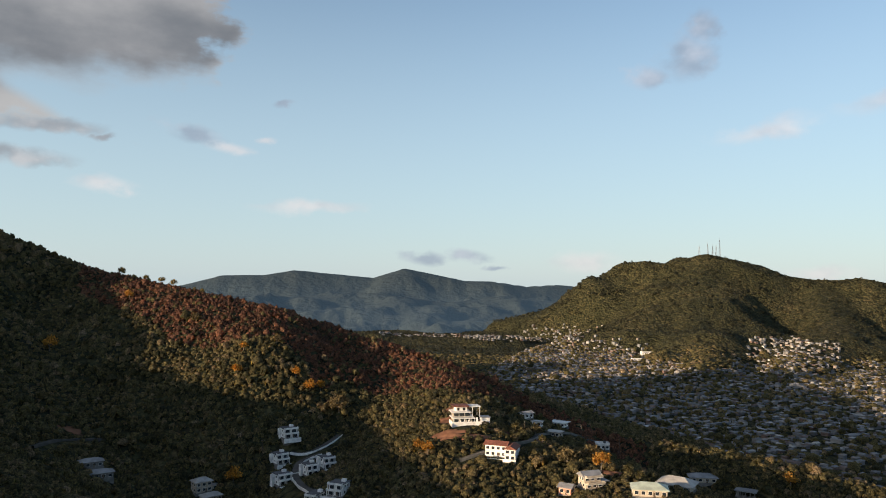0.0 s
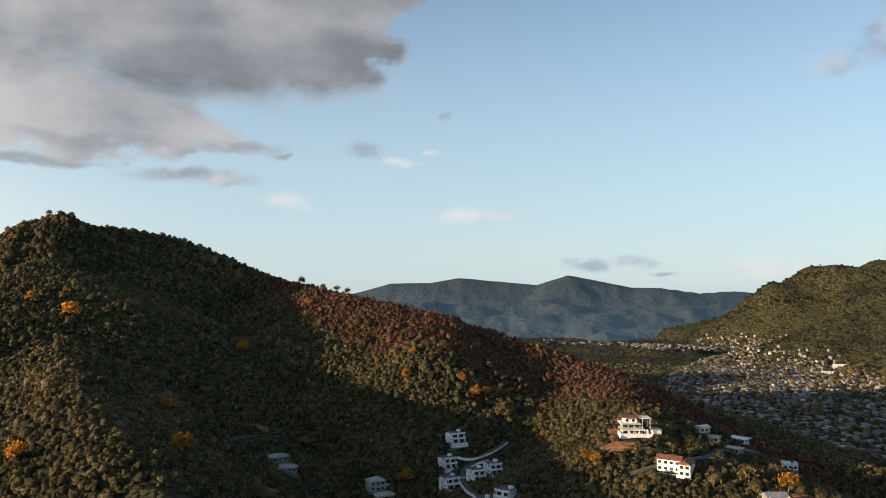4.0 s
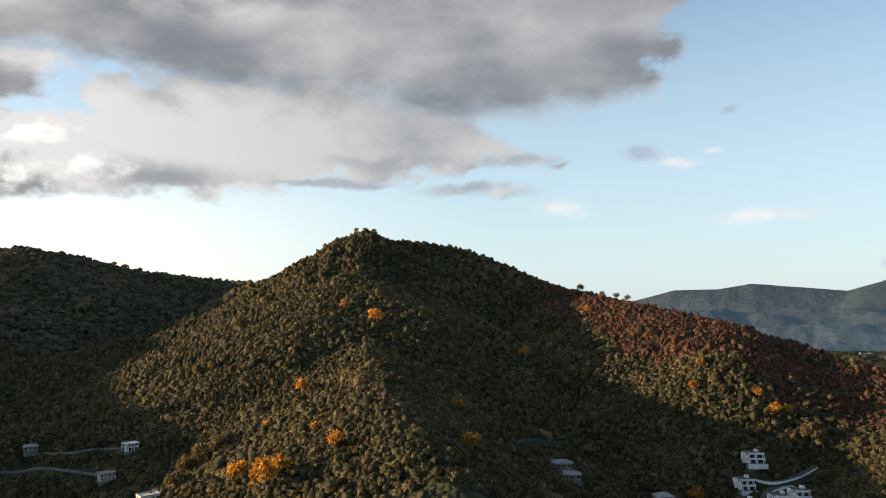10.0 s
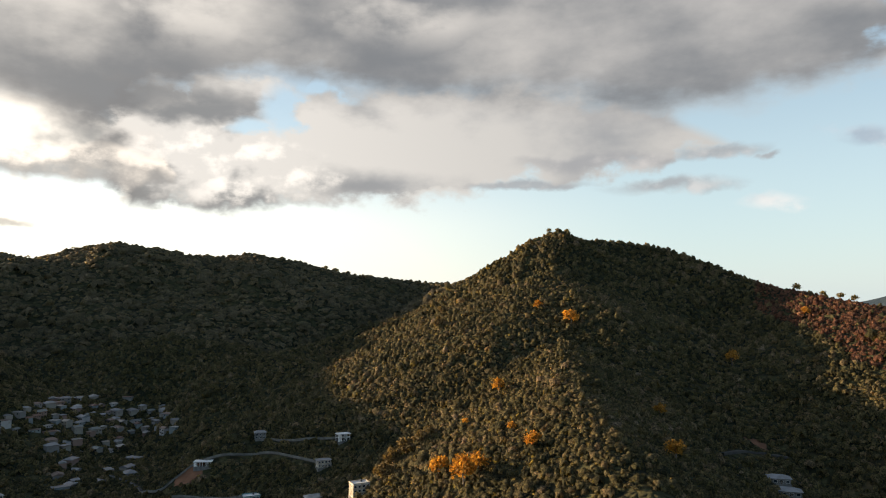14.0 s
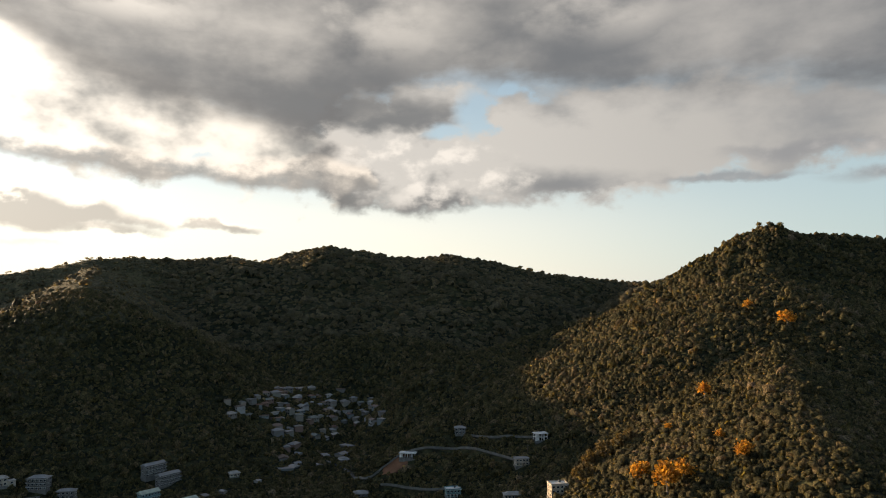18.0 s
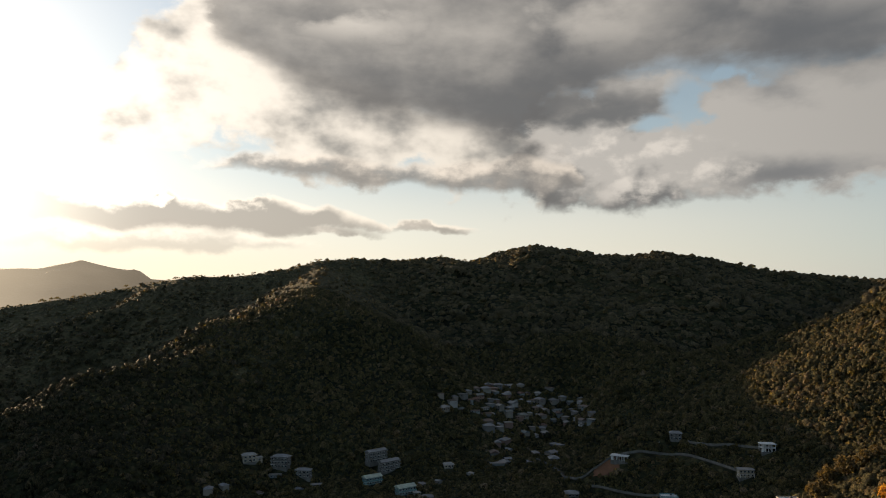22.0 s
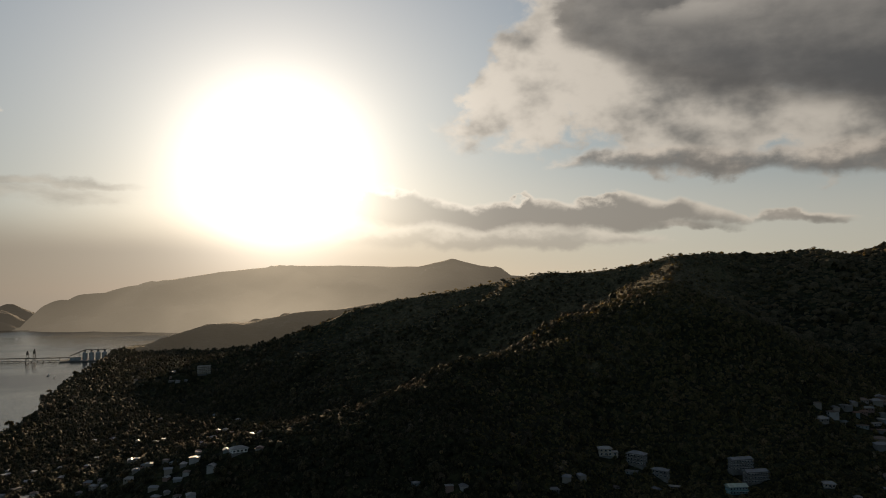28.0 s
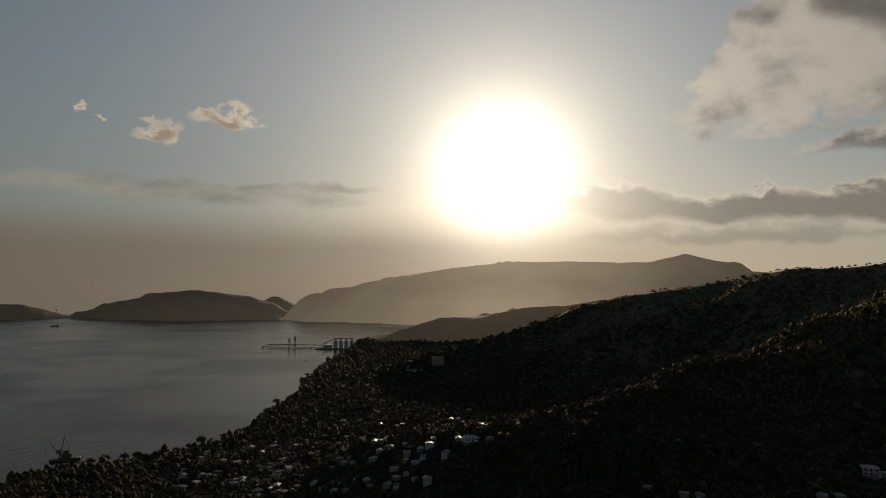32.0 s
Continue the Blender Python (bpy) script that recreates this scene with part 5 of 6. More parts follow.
villa("gabled_house", "low pale house with small central gable", site(60.7, -15.4, 10, 9, 7, 0.74), 15, 8, 1, cream_wall, roof="hip", roof_mat=roof_pale, bays=5)
villa("hip_roofed_house", "grey hip-roofed house below the road bend", site(72.6, -15.2, 0, 9, 7, 0.74), 13, 9, 1, grey_wall, roof="hip", roof_mat=roof_grey, bays=4)
bare_patch("bare_earth", "cut brown earth before the unfinished house", 69.9, -12.95, 11, 8, earth)
road("valley_road", "winding pale valley road with low wall", [(75.2, -12.6), (73.6, -13.4), (72.3, -14.05), (70.9, -13.2), (69.9, -12.55), (68.2, -11.95), (66.8, -11.85), (65.0, -11.9), (62.4, -12.2), (60.2, -12.75)], 2.2, asphalt, kerb_stone)
road("upper_road", "pale upper road between two houses", [(64.0, -10.9), (62.3, -11.05), (60.6, -10.95), (59.0, -11.0)], 1.7, asphalt, kerb_stone)
road("lower_road", "pale lower road with parapet in the dark valley", [(71.0, -14.5), (69.0, -14.75), (67.0, -14.9), (65.6, -14.85)], 1.9, asphalt, kerb_stone)
A_LABEL = "long three-storey apartment block with pale walkways"
villa("apartment_block", A_LABEL, site(87.9, -12.75, 35, 12, 9, 0.85), 20, 8, 3, grey_wall, roof="gable", roof_mat=roof_grey, terrace=3, bays=7)
villa("apartment_block", A_LABEL, site(86.9, -13.5, 35, 12, 9, 0.85), 20, 8, 3, grey_wall, roof="gable", roof_mat=roof_grey, terrace=3, bays=7)
villa("teal_apartments", "teal apartment block with small gables", site(88.2, -14.4, 30, 11, 9, 0.85), 16, 8, 2, teal_wall, roof="gable", roof_mat=roof_green, bays=6, terrace=1)
villa("teal_apartments", "teal apartment block with small gables", site(85.6, -15.2, 30, 11, 9, 0.85), 16, 8, 2, teal_wall, roof="gable", roof_mat=roof_green, bays=6, terrace=1)
villa("sheet_roofed_house", "two-level house with bluish pale sheet roofs", site(97.6, -12.4, 12, 10, 9, 0.85), 12, 8, 2, cream_wall, roof="hip", roof_mat=roof_pale, bays=3, wing=6)
villa("apartment_block", "dark three-storey block with open walkways", site(95.2, -12.9, -25, 11, 9, 0.85), 16, 9, 3, grey_wall, roof="hip", roof_mat=roof_grey, terrace=3, bays=5)
villa("sheet_roofed_house", "long low house with grey sheet roof", site(93.5, -13.7, -20, 9, 8, 0.85), 14, 7, 2, grey_wall, roof="hip", roof_mat=roof_grey, bays=4)
villa("sheet_roofed_house", "small house with pale sheet roof in dark trees", site(82.2, -13.3, 15, 8, 8, 0.85), 9, 7, 1, cream_wall, roof="hip", roof_mat=roof_pale, bays=3)
villa("hip_roofed_house", "small pale hip-roofed house by the shore hill", site(126.0, -12.1, 20, 9, 8, 0.85), 14, 9, 1, white_wall, roof="hip", roof_mat=roof_pale, bays=4)
villa("terrace_block", "pale four-storey hotel block with long balconies", site(128.6, -6.25, 8, 20, 20, 0.85), 26, 12, 4, cream_wall, roof="flat", roof_mat=roof_grey, terrace=4, bays=7, storey=3.8)
villa("terrace_block", "stepped white apartment rows on the sunny foothill", site(-15.9, -5.45, 20, 18, 16, 0.85), 34, 12, 3, white_wall, roof="flat", roof_mat=slab_white, terrace=3, bays=9, setback=2.5, storey=4.0)
villa("terrace_block", "stepped white apartment rows lower on the foothill", site(-15.2, -5.9, 20, 18, 16, 0.85), 30, 12, 2, white_wall, roof="flat", roof_mat=slab_white, terrace=2, bays=8, setback=2.5, storey=4.0)


# ---------------------------------------------------------------- small houses of town and villages
def small_house(label, w, d, storeys, roof):
    h = new("town_house")
    top = 2.9 * storeys
    part("wall", boxes((-w / 2, -d / 2, -2.5, w / 2, d / 2, top)), town_wall, h)
    bm = bmesh.new()
    hip_roof(bm, w, d, top + 0.002, d * 0.24 if roof != "low" else 0.5, 0.55, {"gable": 1.0, "hip": 0.45, "low": 1.0}[roof])
    part("roof", bm, town_roof, h)
    pane = part("window", boxes((-0.7, -0.06, 0, 0.7, 0.03, 1.2)), mat_glass, h)
    pane.matrix_local = pose(-w * 0.28, -d / 2, 0.95)
    again(pane, h, w * 0.3, -d / 2, 0.95)
    if storeys > 1:
        again(pane, h, -w * 0.28, -d / 2, 3.85), again(pane, h, w * 0.28, -d / 2, 3.85)
    part("door", boxes((-0.45, -d / 2 - 0.05, 0, 0.45, -d / 2 - 0.002, 2.05)), dark_wood, h)
    return tagged(h, label, "house", "small town houses")


PROTOS = [small_house("small one-storey town house with sheet gable roof", 9, 7.5, 1, "gable"), small_house("two-storey town house with sheet hip roof", 9.5, 8, 2, "hip"), small_house("long one-storey house with low sheet roof", 13, 7, 1, "low"),
          small_house("one-storey town house with hip roof", 10, 8.5, 1, "hip"), small_house("two-storey town house with gable roof", 8, 7, 2, "gable"), small_house("narrow two-storey house with low sheet roof", 7.5, 9, 2, "low")]
used = 0
taken = []


def settle(x, y, z, turn, scale=1.0):
    """Puts down one more small house unless it would run into another."""
    global used
    if any((x - q[0]) ** 2 + (y - q[1]) ** 2 < (150 if 70 < math.degrees(math.atan2(-x, y)) < 84 else 80) * scale * scale for q in taken):
        return False
    taken.append((x, y))
    m = pose(x, y, z, 0, 0, turn) @ Matrix.Diagonal((scale, scale, scale, 1))
    p = PROTOS[random.choice((0, 0, 1, 2, 2, 3, 3, 3, 4, 5))]
    if p.get("placed"):
        o = copy_thing(p, m)
        o.scale = (scale, scale, scale)
        del o["placed"]
    else:
        p.matrix_world = m
        p["placed"] = 1
    CLEAR.append((x, y, (6.5 if math.degrees(math.atan2(-x, y)) < 120 else 10.0) * scale))
    used += 1
    return True


random.seed(5)
# the valley village, the straggle below it, and the shore town
for count, a0, a1, e0, e1 in ((18, 78.4, 82.8, -9.3, -7.4), (34, 73.5, 79.5, -9.5, -7.0), (24, 70.9, 75, -10.2, -8.0), (12, 74.5, 79.5, -11.0, -9.4), (12, 73.2, 79, -13.2, -11.3), (4, 92, 98, -14.8, -13.4), (5, 79, 86, -15.6, -13.8), (90, 127.5, 148.5, -15.8, -12.0), (22, 124, 136, -12.0, -9.4), (13, 129.5, 133.5, -6.9, -6.0), (6, 99, 124, -15.5, -13.8)):
    tries = made = 0
    while made < count and tries < count * 8:
        tries += 1
        u, v = random.uniform(-1, 1), random.uniform(-1, 1)
        if count > 60 and u * u + v * v > 1.0 + 0.35 * random.random():
            continue
        p = ray_spot((a0 + a1) / 2 + u * (a1 - a0) / 2, (e0 + e1) / 2 + v * (e1 - e0) / 2)
        p.z -= 1.1
        if p.z > 2 and settle(p.x, p.y, p.z, random.choice((20, 110, 200, 290)) + random.uniform(-25, 25), random.uniform(0.65, 1.05) if a1 < 84 else random.uniform(0.5, 0.78)):
            made += 1
# the nearest streets of the big town, then its farther part as one mesh
far_v, far_f = [], []


def far_home(x, y, z, turn, w, d, h, rise):
    c, s = math.cos(turn), math.sin(turn)
    b = len(far_v)
    for px, py, pz in ((-w, -d, -3), (w, -d, -3), (w, d, -3), (-w, d, -3), (-w, -d, h), (w, -d, h), (w, d, h), (-w, d, h)):
        far_v.append((x + px * c - py * s, y + px * s + py * c, z + pz))
    far_f.extend([(b, b + 1, b + 5, b + 4), (b + 1, b + 2, b + 6, b + 5), (b + 2, b + 3, b + 7, b + 6), (b + 3, b, b + 4, b + 7)])
    b = len(far_v)
    w2, d2 = w + 0.6, d + 0.6
    for px, py, pz in ((-w2, -d2, h), (w2, -d2, h), (w2, d2, h), (-w2, d2, h), (-w2 * 0.8, 0, h + rise), (w2 * 0.8, 0, h + rise)):
        far_v.append((x + px * c - py * s, y + px * s + py * c, z + pz))
    far_f.extend([(b, b + 1, b + 5, b + 4), (b + 2, b + 3, b + 4, b + 5), (b + 1, b + 2, b + 5), (b + 3, b, b + 4)])


gu, gv = np.meshgrid(np.arange(-900, 2000, 10.5), np.arange(200, 2700, 12.5), indexing="ij")
tx = (gu * math.cos(0.5) - gv * math.sin(0.5) + RNG.normal(0, 2.2, gu.shape)).ravel()
ty = (gu * math.sin(0.5) + gv * math.cos(0.5) + RNG.normal(0, 2.2, gu.shape)).ravel()
tz = height(tx, ty)
tb, trr = np.degrees(np.arctan2(-tx, ty)), np.hypot(tx, ty)
lane = (np.round(gv.ravel() / 12.5) % 3 != 0) | (RNG.random(gu.size) < 0.3)
far_edge = np.interp(tb, [-30, -12, -10.5, -7, -4, -2.5, 0], [2560, 2560, 2450, 2100, 1570, 900, 600])
home = (tb > -44) & (tb < 5) & (trr < far_edge) & (trr > 640) & (trr < 2560) & (tz < 24) & (tz > 2) & lane & (RNG.random(gu.size) < 0.74)
hill = (tb > -29) & (tb < -23) & (trr > 1500) & (trr < 2250) & (tz > 24) & (tz < 62) & (RNG.random(gu.size) < 0.45)
slope_homes = (tb > -16) & (tb < 5) & (trr > 1500) & (trr < 2600) & (((tz >= 24) & (tz < 48) & (RNG.random(gu.size) < 0.35)) | ((trr > 2350) & (tz < 60) & (RNG.random(gu.size) < 0.2)))
order = np.argsort(trr)
street_houses = 0
for i in order:
    if not (home[i] or hill[i] or slope_homes[i]):
        continue
    if home[i] and street_houses < 74 and -34 < tb[i] < -6:
        if settle(tx[i], ty[i], tz[i], 28.6 + random.choice((0, 90, 180, 270)) + random.uniform(-8, 8), random.uniform(0.62, 0.85)):
            street_houses += 1
        continue
    big = RNG.random() < 0.04
    far_home(tx[i], ty[i], tz[i], 0.5 + random.choice((0, math.pi / 2)) + random.gauss(0, 0.12), random.uniform(2.8, 4.8) * (2.2 if big else 1), random.uniform(2.3, 3.4) * (1.4 if big else 1), random.choice((2.4, 2.8, 4.6)), random.uniform(0.4, 1.4))
for p in PROTOS:
    if p.get("placed"):
        del p["placed"]
town = tagged(new("far_town", raw_mesh("far_town", far_v, far_f, [far_house])), "crowded pale-roofed houses filling the far valley floor", "houses", kind="stuff")

# ---------------------------------------------------------------- planting the woods
def open_ground(x, y, b, r, z):
    """True where trees may stand."""
    ok = z > 1.5
    for cx, cy, cr in CLEAR:
        ok &= (x - cx) ** 2 + (y - cy) ** 2 > cr * cr
    return ok


def in_town(b, r, z):
    return (b < 6) & (z < 26) & (r > 600) & (r < np.interp(b, [-30, -12, -10.5, -7, -4, -2.5, 0], [2560, 2560, 2450, 2100, 1570, 900, 600]))


def russet(x, y, b, r):
    """The dry russet wood along the crest of the long ridge."""
    crest = np.interp(b, [-40, -12, -2, 6, 14, 21, 24, 28], [470, 545, 595, 640, 660, 730, 770, 820])
    width = np.interp(b, [-14, -4, 2, 10, 20, 25, 28], [32, 44, 60, 84, 90, 64, 20])
    return (b < 27) & (np.abs(r - crest + 30) < width * (0.85 + 0.9 * rugged(x, y, 60, 3))) & (b > -16)


not_town = lambda x, y, b, r: ~in_town(b, r, height(x, y))
grassy = lambda x, y, b, r: ~((b > 91) & (b < 120) & (r > np.interp(b, [91, 97, 118], [860, 740, 720]))) | (RNG.random(len(x)) < np.where(r < 1000, 1.0, 0.4))
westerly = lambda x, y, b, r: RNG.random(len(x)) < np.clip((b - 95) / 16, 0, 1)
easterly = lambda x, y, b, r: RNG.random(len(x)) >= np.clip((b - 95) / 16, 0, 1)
near_shapes = [crown_shape(s, 1, 1) for s in range(12)]
slope_shapes = [crown_shape(20 + s, 1, 1) for s in range(12)]
far_shapes = [crown_shape(80 + s, 1, 0, 1.15, 0.75) for s in range(5)]
shore_shapes = [crown_shape(120 + s, 1, 0, 1.05, 1.2) for s in range(6)]


def grow(name, label, az0, az1, r0, r1, spacing, size, shapes, mat, want=None, wild=0.3, sunk=0.95):
    x, y, b, r = scatter(az0, az1, r0, r1, spacing)
    z = height(x, y)
    ok = open_ground(x, y, b, r, z)
    town = in_town(b, r, z)
    ok &= ~town | (RNG.random(len(x)) < wild)
    if want is not None:
        ok &= want(x, y, b, r)
    # woods on slopes that fall away beyond a crest are thinner
    beyond = (height(x * 1.01, y * 1.01) - z) / (0.01 * r)
    ok &= (beyond > -0.16) | (RNG.random(len(x)) < 0.4)
    x, y, z, b, r = x[ok], y[ok], z[ok], b[ok], r[ok]
    steep = np.hypot(height(x + 4, y) - height(x - 4, y), height(x, y + 4) - height(x, y - 4)) / 8
    sz = size * np.exp(np.clip(RNG.normal(-0.06, 0.3, len(x)), -0.65, 0.45)) * (1 + 0.45 * np.clip(steep, 0, 0.8)) * np.where(RNG.random(len(x)) < 0.09, 1.55, 1.0)
    me = wood_mesh(name, np.stack([x, y, z - sz * sunk], -1), sz, shapes, mat, np.clip(RNG.normal(0.43, 0.29, len(x)), 0, 1))
    return tagged(new(name, me), label, "trees", kind="stuff")


not_red = lambda x, y, b, r: ~russet(x, y, b, r) | (RNG.random(len(x)) < 0.1)
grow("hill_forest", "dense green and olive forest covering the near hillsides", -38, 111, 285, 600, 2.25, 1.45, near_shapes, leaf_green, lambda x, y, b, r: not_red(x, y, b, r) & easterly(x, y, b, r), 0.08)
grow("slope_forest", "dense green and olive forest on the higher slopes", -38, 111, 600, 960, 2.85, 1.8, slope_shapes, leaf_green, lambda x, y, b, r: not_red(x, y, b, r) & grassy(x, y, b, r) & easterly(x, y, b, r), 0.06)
grow("shore_forest", "dark forest on the slopes above the shore", 95, 160, 285, 720, 3.4, 1.6, shore_shapes, leaf_backlit, westerly)
grow("upper_shore_forest", "dark forest on the farther slopes above the shore", 95, 160, 720, 1250, 4.4, 2.0, shore_shapes, leaf_backlit, lambda x, y, b, r: grassy(x, y, b, r) & westerly(x, y, b, r))
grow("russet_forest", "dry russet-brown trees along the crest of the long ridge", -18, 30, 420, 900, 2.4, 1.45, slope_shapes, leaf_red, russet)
grow("town_side_forest", "olive forest on the slopes around the town", -48, 44, 960, 1900, 9.0, 4.0, far_shapes, leaf_green, not_town, 0.22)
grow("valley_forest", "olive woods on the farther valley slopes", 44, 88, 960, 1700, 6.6, 3.7, far_shapes, leaf_dry)
grow("slope_scrub", "scattered dry scrub on the grassy slope", 88, 122, 960, 1700, 8.5, 2.9, far_shapes, leaf_dry, lambda x, y, b, r: RNG.random(len(x)) < np.interp(b, [88, 92, 118, 122], [0.7, 0.55, 0.4, 0.8]))
grow("coast_forest", "dark woods on the low ground behind the harbour", 122, 142, 1250, 2400, 7.0, 2.6, shore_shapes, leaf_backlit)
grow("distant_forest", "hazy dark woodland on the distant hills", -48, 12, 1900, 3100, 13.5, 3.2, far_shapes, leaf_far)
grow("town_trees", "dark garden trees standing among the town houses", -44, 6, 640, 2560, 10.5, 3.4, far_shapes, leaf_green, lambda x, y, b, r: in_town(b, r, height(x, y)), 0.8, 0.1)
grow("headland_forest", "hazy dark woodland on the coastal hills", 100, 122, 1700, 2300, 15, 5.2, far_shapes, leaf_far)

# ---------------------------------------------------------------- single trees
def tree_parts(name, label, seed, crown_mat, tall, wide, leaves, trunk_share=0.45, group=""):
    """A tree with a tapered trunk, limbs and a ragged crown of leaf clumps."""
    g = random.Random(seed)
    t = new(name)
    bm = bmesh.new()
    fork = Vector((g.uniform(-0.3, 0.3), g.uniform(-0.3, 0.3), tall * trunk_share))
    tube(bm, (0, 0, -1.0), fork, tall * 0.035, tall * 0.022)
    tips = []
    for k in range(6):
        a_ = k * 1.05 + g.uniform(-0.3, 0.3)
        tip = fork + Vector((math.cos(a_) * wide * 0.36, math.sin(a_) * wide * 0.36, tall * g.uniform(0.15, 0.4)))
        tube(bm, fork, tip, tall * 0.014, tall * 0.005, 5)
        tips.append(tip)
    part("trunk", bm, bark, t)
    gg = np.random.default_rng(seed)
    vs, fs = [], []
    tips.append(fork + Vector((0, 0, tall * 0.45)))
    for k in range(leaves):
        c = np.array(tips[k % len(tips)]) + gg.normal(0, 1, 3) * (wide * 0.15, wide * 0.15, tall * 0.085)
        out = gg.normal(0, 1, 3)
        out[2] = abs(out[2]) * 0.8
        out /= np.linalg.norm(out)
        s1 = np.cross(out, (0.31, 0.2, 0.9))
        s1 /= np.linalg.norm(s1)
        s2 = np.cross(out, s1)
        w = wide * gg.uniform(0.065, 0.125)
        b = len(vs)
        for q in range(5):
            an = q * 2 * math.pi / 5 + gg.uniform(-0.4, 0.4)
            vs.append(tuple(c + w * gg.uniform(0.6, 1.2) * (math.cos(an) * s1 + math.sin(an) * s2)))
        fs.append((b, b + 1, b + 2, b + 3, b + 4))
    me = raw_mesh("crown", vs, fs, [crown_mat])
    me.attributes.new("tone", "FLOAT", "POINT").data.foreach_set("value", gg.uniform(0.2, 0.8, len(vs)).astype(np.float32))
    o = new("crown", me)
    o.parent = t
    return tagged(t, label, "tree", group)


def plant(protos, spots, size=1.0):
    """Copies of the trees at bearings and height angles of their crowns' middles."""
    for i, (az_, el_, s) in enumerate(spots):
        s = s * size
        d = 7.0 * s
        p = ray_spot(az_, el_)
        p = ray_spot(az_, el_ - math.degrees(math.atan(d * 0.5 / math.hypot(p.x, p.y))))
        src = protos[i % len(protos)]
        m = pose(p.x, p.y, p.z - 0.2, 0, 0, (i * 77) % 360)
        if i < len(protos):
            src.matrix_world = m
            src.scale = (s, s, s)
        else:
            o = copy_thing(src, m)
            o.scale = (s, s, s)


GOLD = [(28.7, -4.8, 1.2), (23.7, -1.3, 0.9), (15.9, -7.0, 0.9), (11.5, -7.25, 0.8), (10.4, -8.3, 0.9), (9.6, -8.3, 0.8), (1.8, -12.85, 0.7), (1.05, -13.1, 0.8), (-12.5, -13.7, 1.05), (16.0, -14.8, 1.1), (-25.8, -13.7, 0.9),
        (40.4, -2.0, 1.5), (46.2, -7.3, 1.1), (43.6, -11.45, 0.95), (51.0, -13.5, 1.15), (49.0, -13.9, 1.5), (47.9, -13.15, 1.05), (32.8, -11.8, 1.1), (33.9, -8.8, 0.8), (45.2, -10.3, 0.55), (48.8, -10.0, 0.55), (43.0, -0.9, 0.9), (49.2, -13.3, 0.9), (15.5, -5.2, 0.7)]
gold_protos = [tree_parts("golden_tree", "flowering tree with bright golden-orange crown on the wooded slope", 3 + k, leaf_gold, 11, 7.5, 320, 0.34, "golden flowering trees") for k in range(3)]
plant(gold_protos, GOLD, 0.95)
straw = [tree_parts("bamboo_clump", "dry straw-coloured bamboo clump on the slope", 21 + k, leaf_straw, 12, 9, 340, 0.2, "dry bamboo clumps") for k in range(2)]
plant(straw, [(8.1, -9.75, 1.3), (51.0, -2.3, 1.1), (50.6, -1.2, 0.9), (53.5, -11.9, 1.1), (52.4, -11.2, 1.0), (54.6, -12.6, 1.1), (51.6, -10.7, 0.8), (19.0, -3.0, 0.8), (-9.9, -13.3, 0.9), (-11.8, -13.0, 0.8), (55.3, -13.6, 1.0), (13.0, -4.6, 0.7), (-7.4, -11.5, 0.8)])
tall_green = [tree_parts("tall_tree", "tall dark green tree standing above the ridge wood", 31 + k, leaf_green, 8, 5, 300, 0.35, "tall ridge trees") for k in range(3)]


def plant_on(protos, spots, first=True):
    """Copies at bearings and distances."""
    for i, (az_, dist, s) in enumerate(spots):
        a_ = radians(az_)
        x, y = -math.sin(a_) * dist, math.cos(a_) * dist
        m = pose(x, y, h_at(x, y) - 0.2, 0, 0, (i * 67) % 360)
        if first and i < len(protos):
            protos[i].matrix_world = m
            protos[i].scale = (s, s, s)
        else:
            copy_thing(protos[i % len(protos)], m).scale = (s, s, s)


plant_on(tall_green, [(24.2, 768, 1.2), (22.6, 748, 0.95), (21.5, 738, 1.05), (20.7, 728, 1.0), (28.6, 822, 0.9), (31.9, 860, 0.8), (18.6, 706, 0.7), (42.1, 802, 0.9), (40.7, 806, 0.9), (39.2, 820, 0.8), (-5.9, 452, 0.85), (-6.4, 445, 0.8), (-8.0, 440, 0.85), (-14.5, 375, 0.8), (-15.4, 365, 0.7), (-3.6, 462, 0.7)])
crest_trees = []
b = 77.0
while b < 112:
    b += random.choice((0.1, 0.14, 0.18, 0.25, 0.3, 0.7))
    crest_trees.append((b, float(np.interp(b, [77, 80, 90, 96, 102, 110], [1325, 1310, 1288, 1280, 1320, 1382])) + random.uniform(-12, 8), random.choice((0.2, 0.24, 0.28, 0.34, 0.4, 0.55))))
plant_on([tree_parts("crest_tree", "small tree standing on the far ridge crest", 51 + k, leaf_green, 13, 11, 90, share, "trees on the far crest") for k, share in enumerate((0.12, 0.3, 0.2))], crest_trees)
shore = []
for k in range(26):
    b = 134.5 + 22 * k / 26 + random.uniform(-0.4, 0.4)
    edge = float(np.interp(b, [s[0] for s in SHORE], [s[1] for s in SHORE]))
    shore.append((b, edge - random.uniform(6, 28), random.uniform(0.35, 0.75)))
plant_on([tree_parts("shore_tree", "dark spreading tree at the edge of the shore", 61 + k, leaf_backlit, 15, 13, 220, 0.4, "trees along the shore") for k in range(3)], shore)

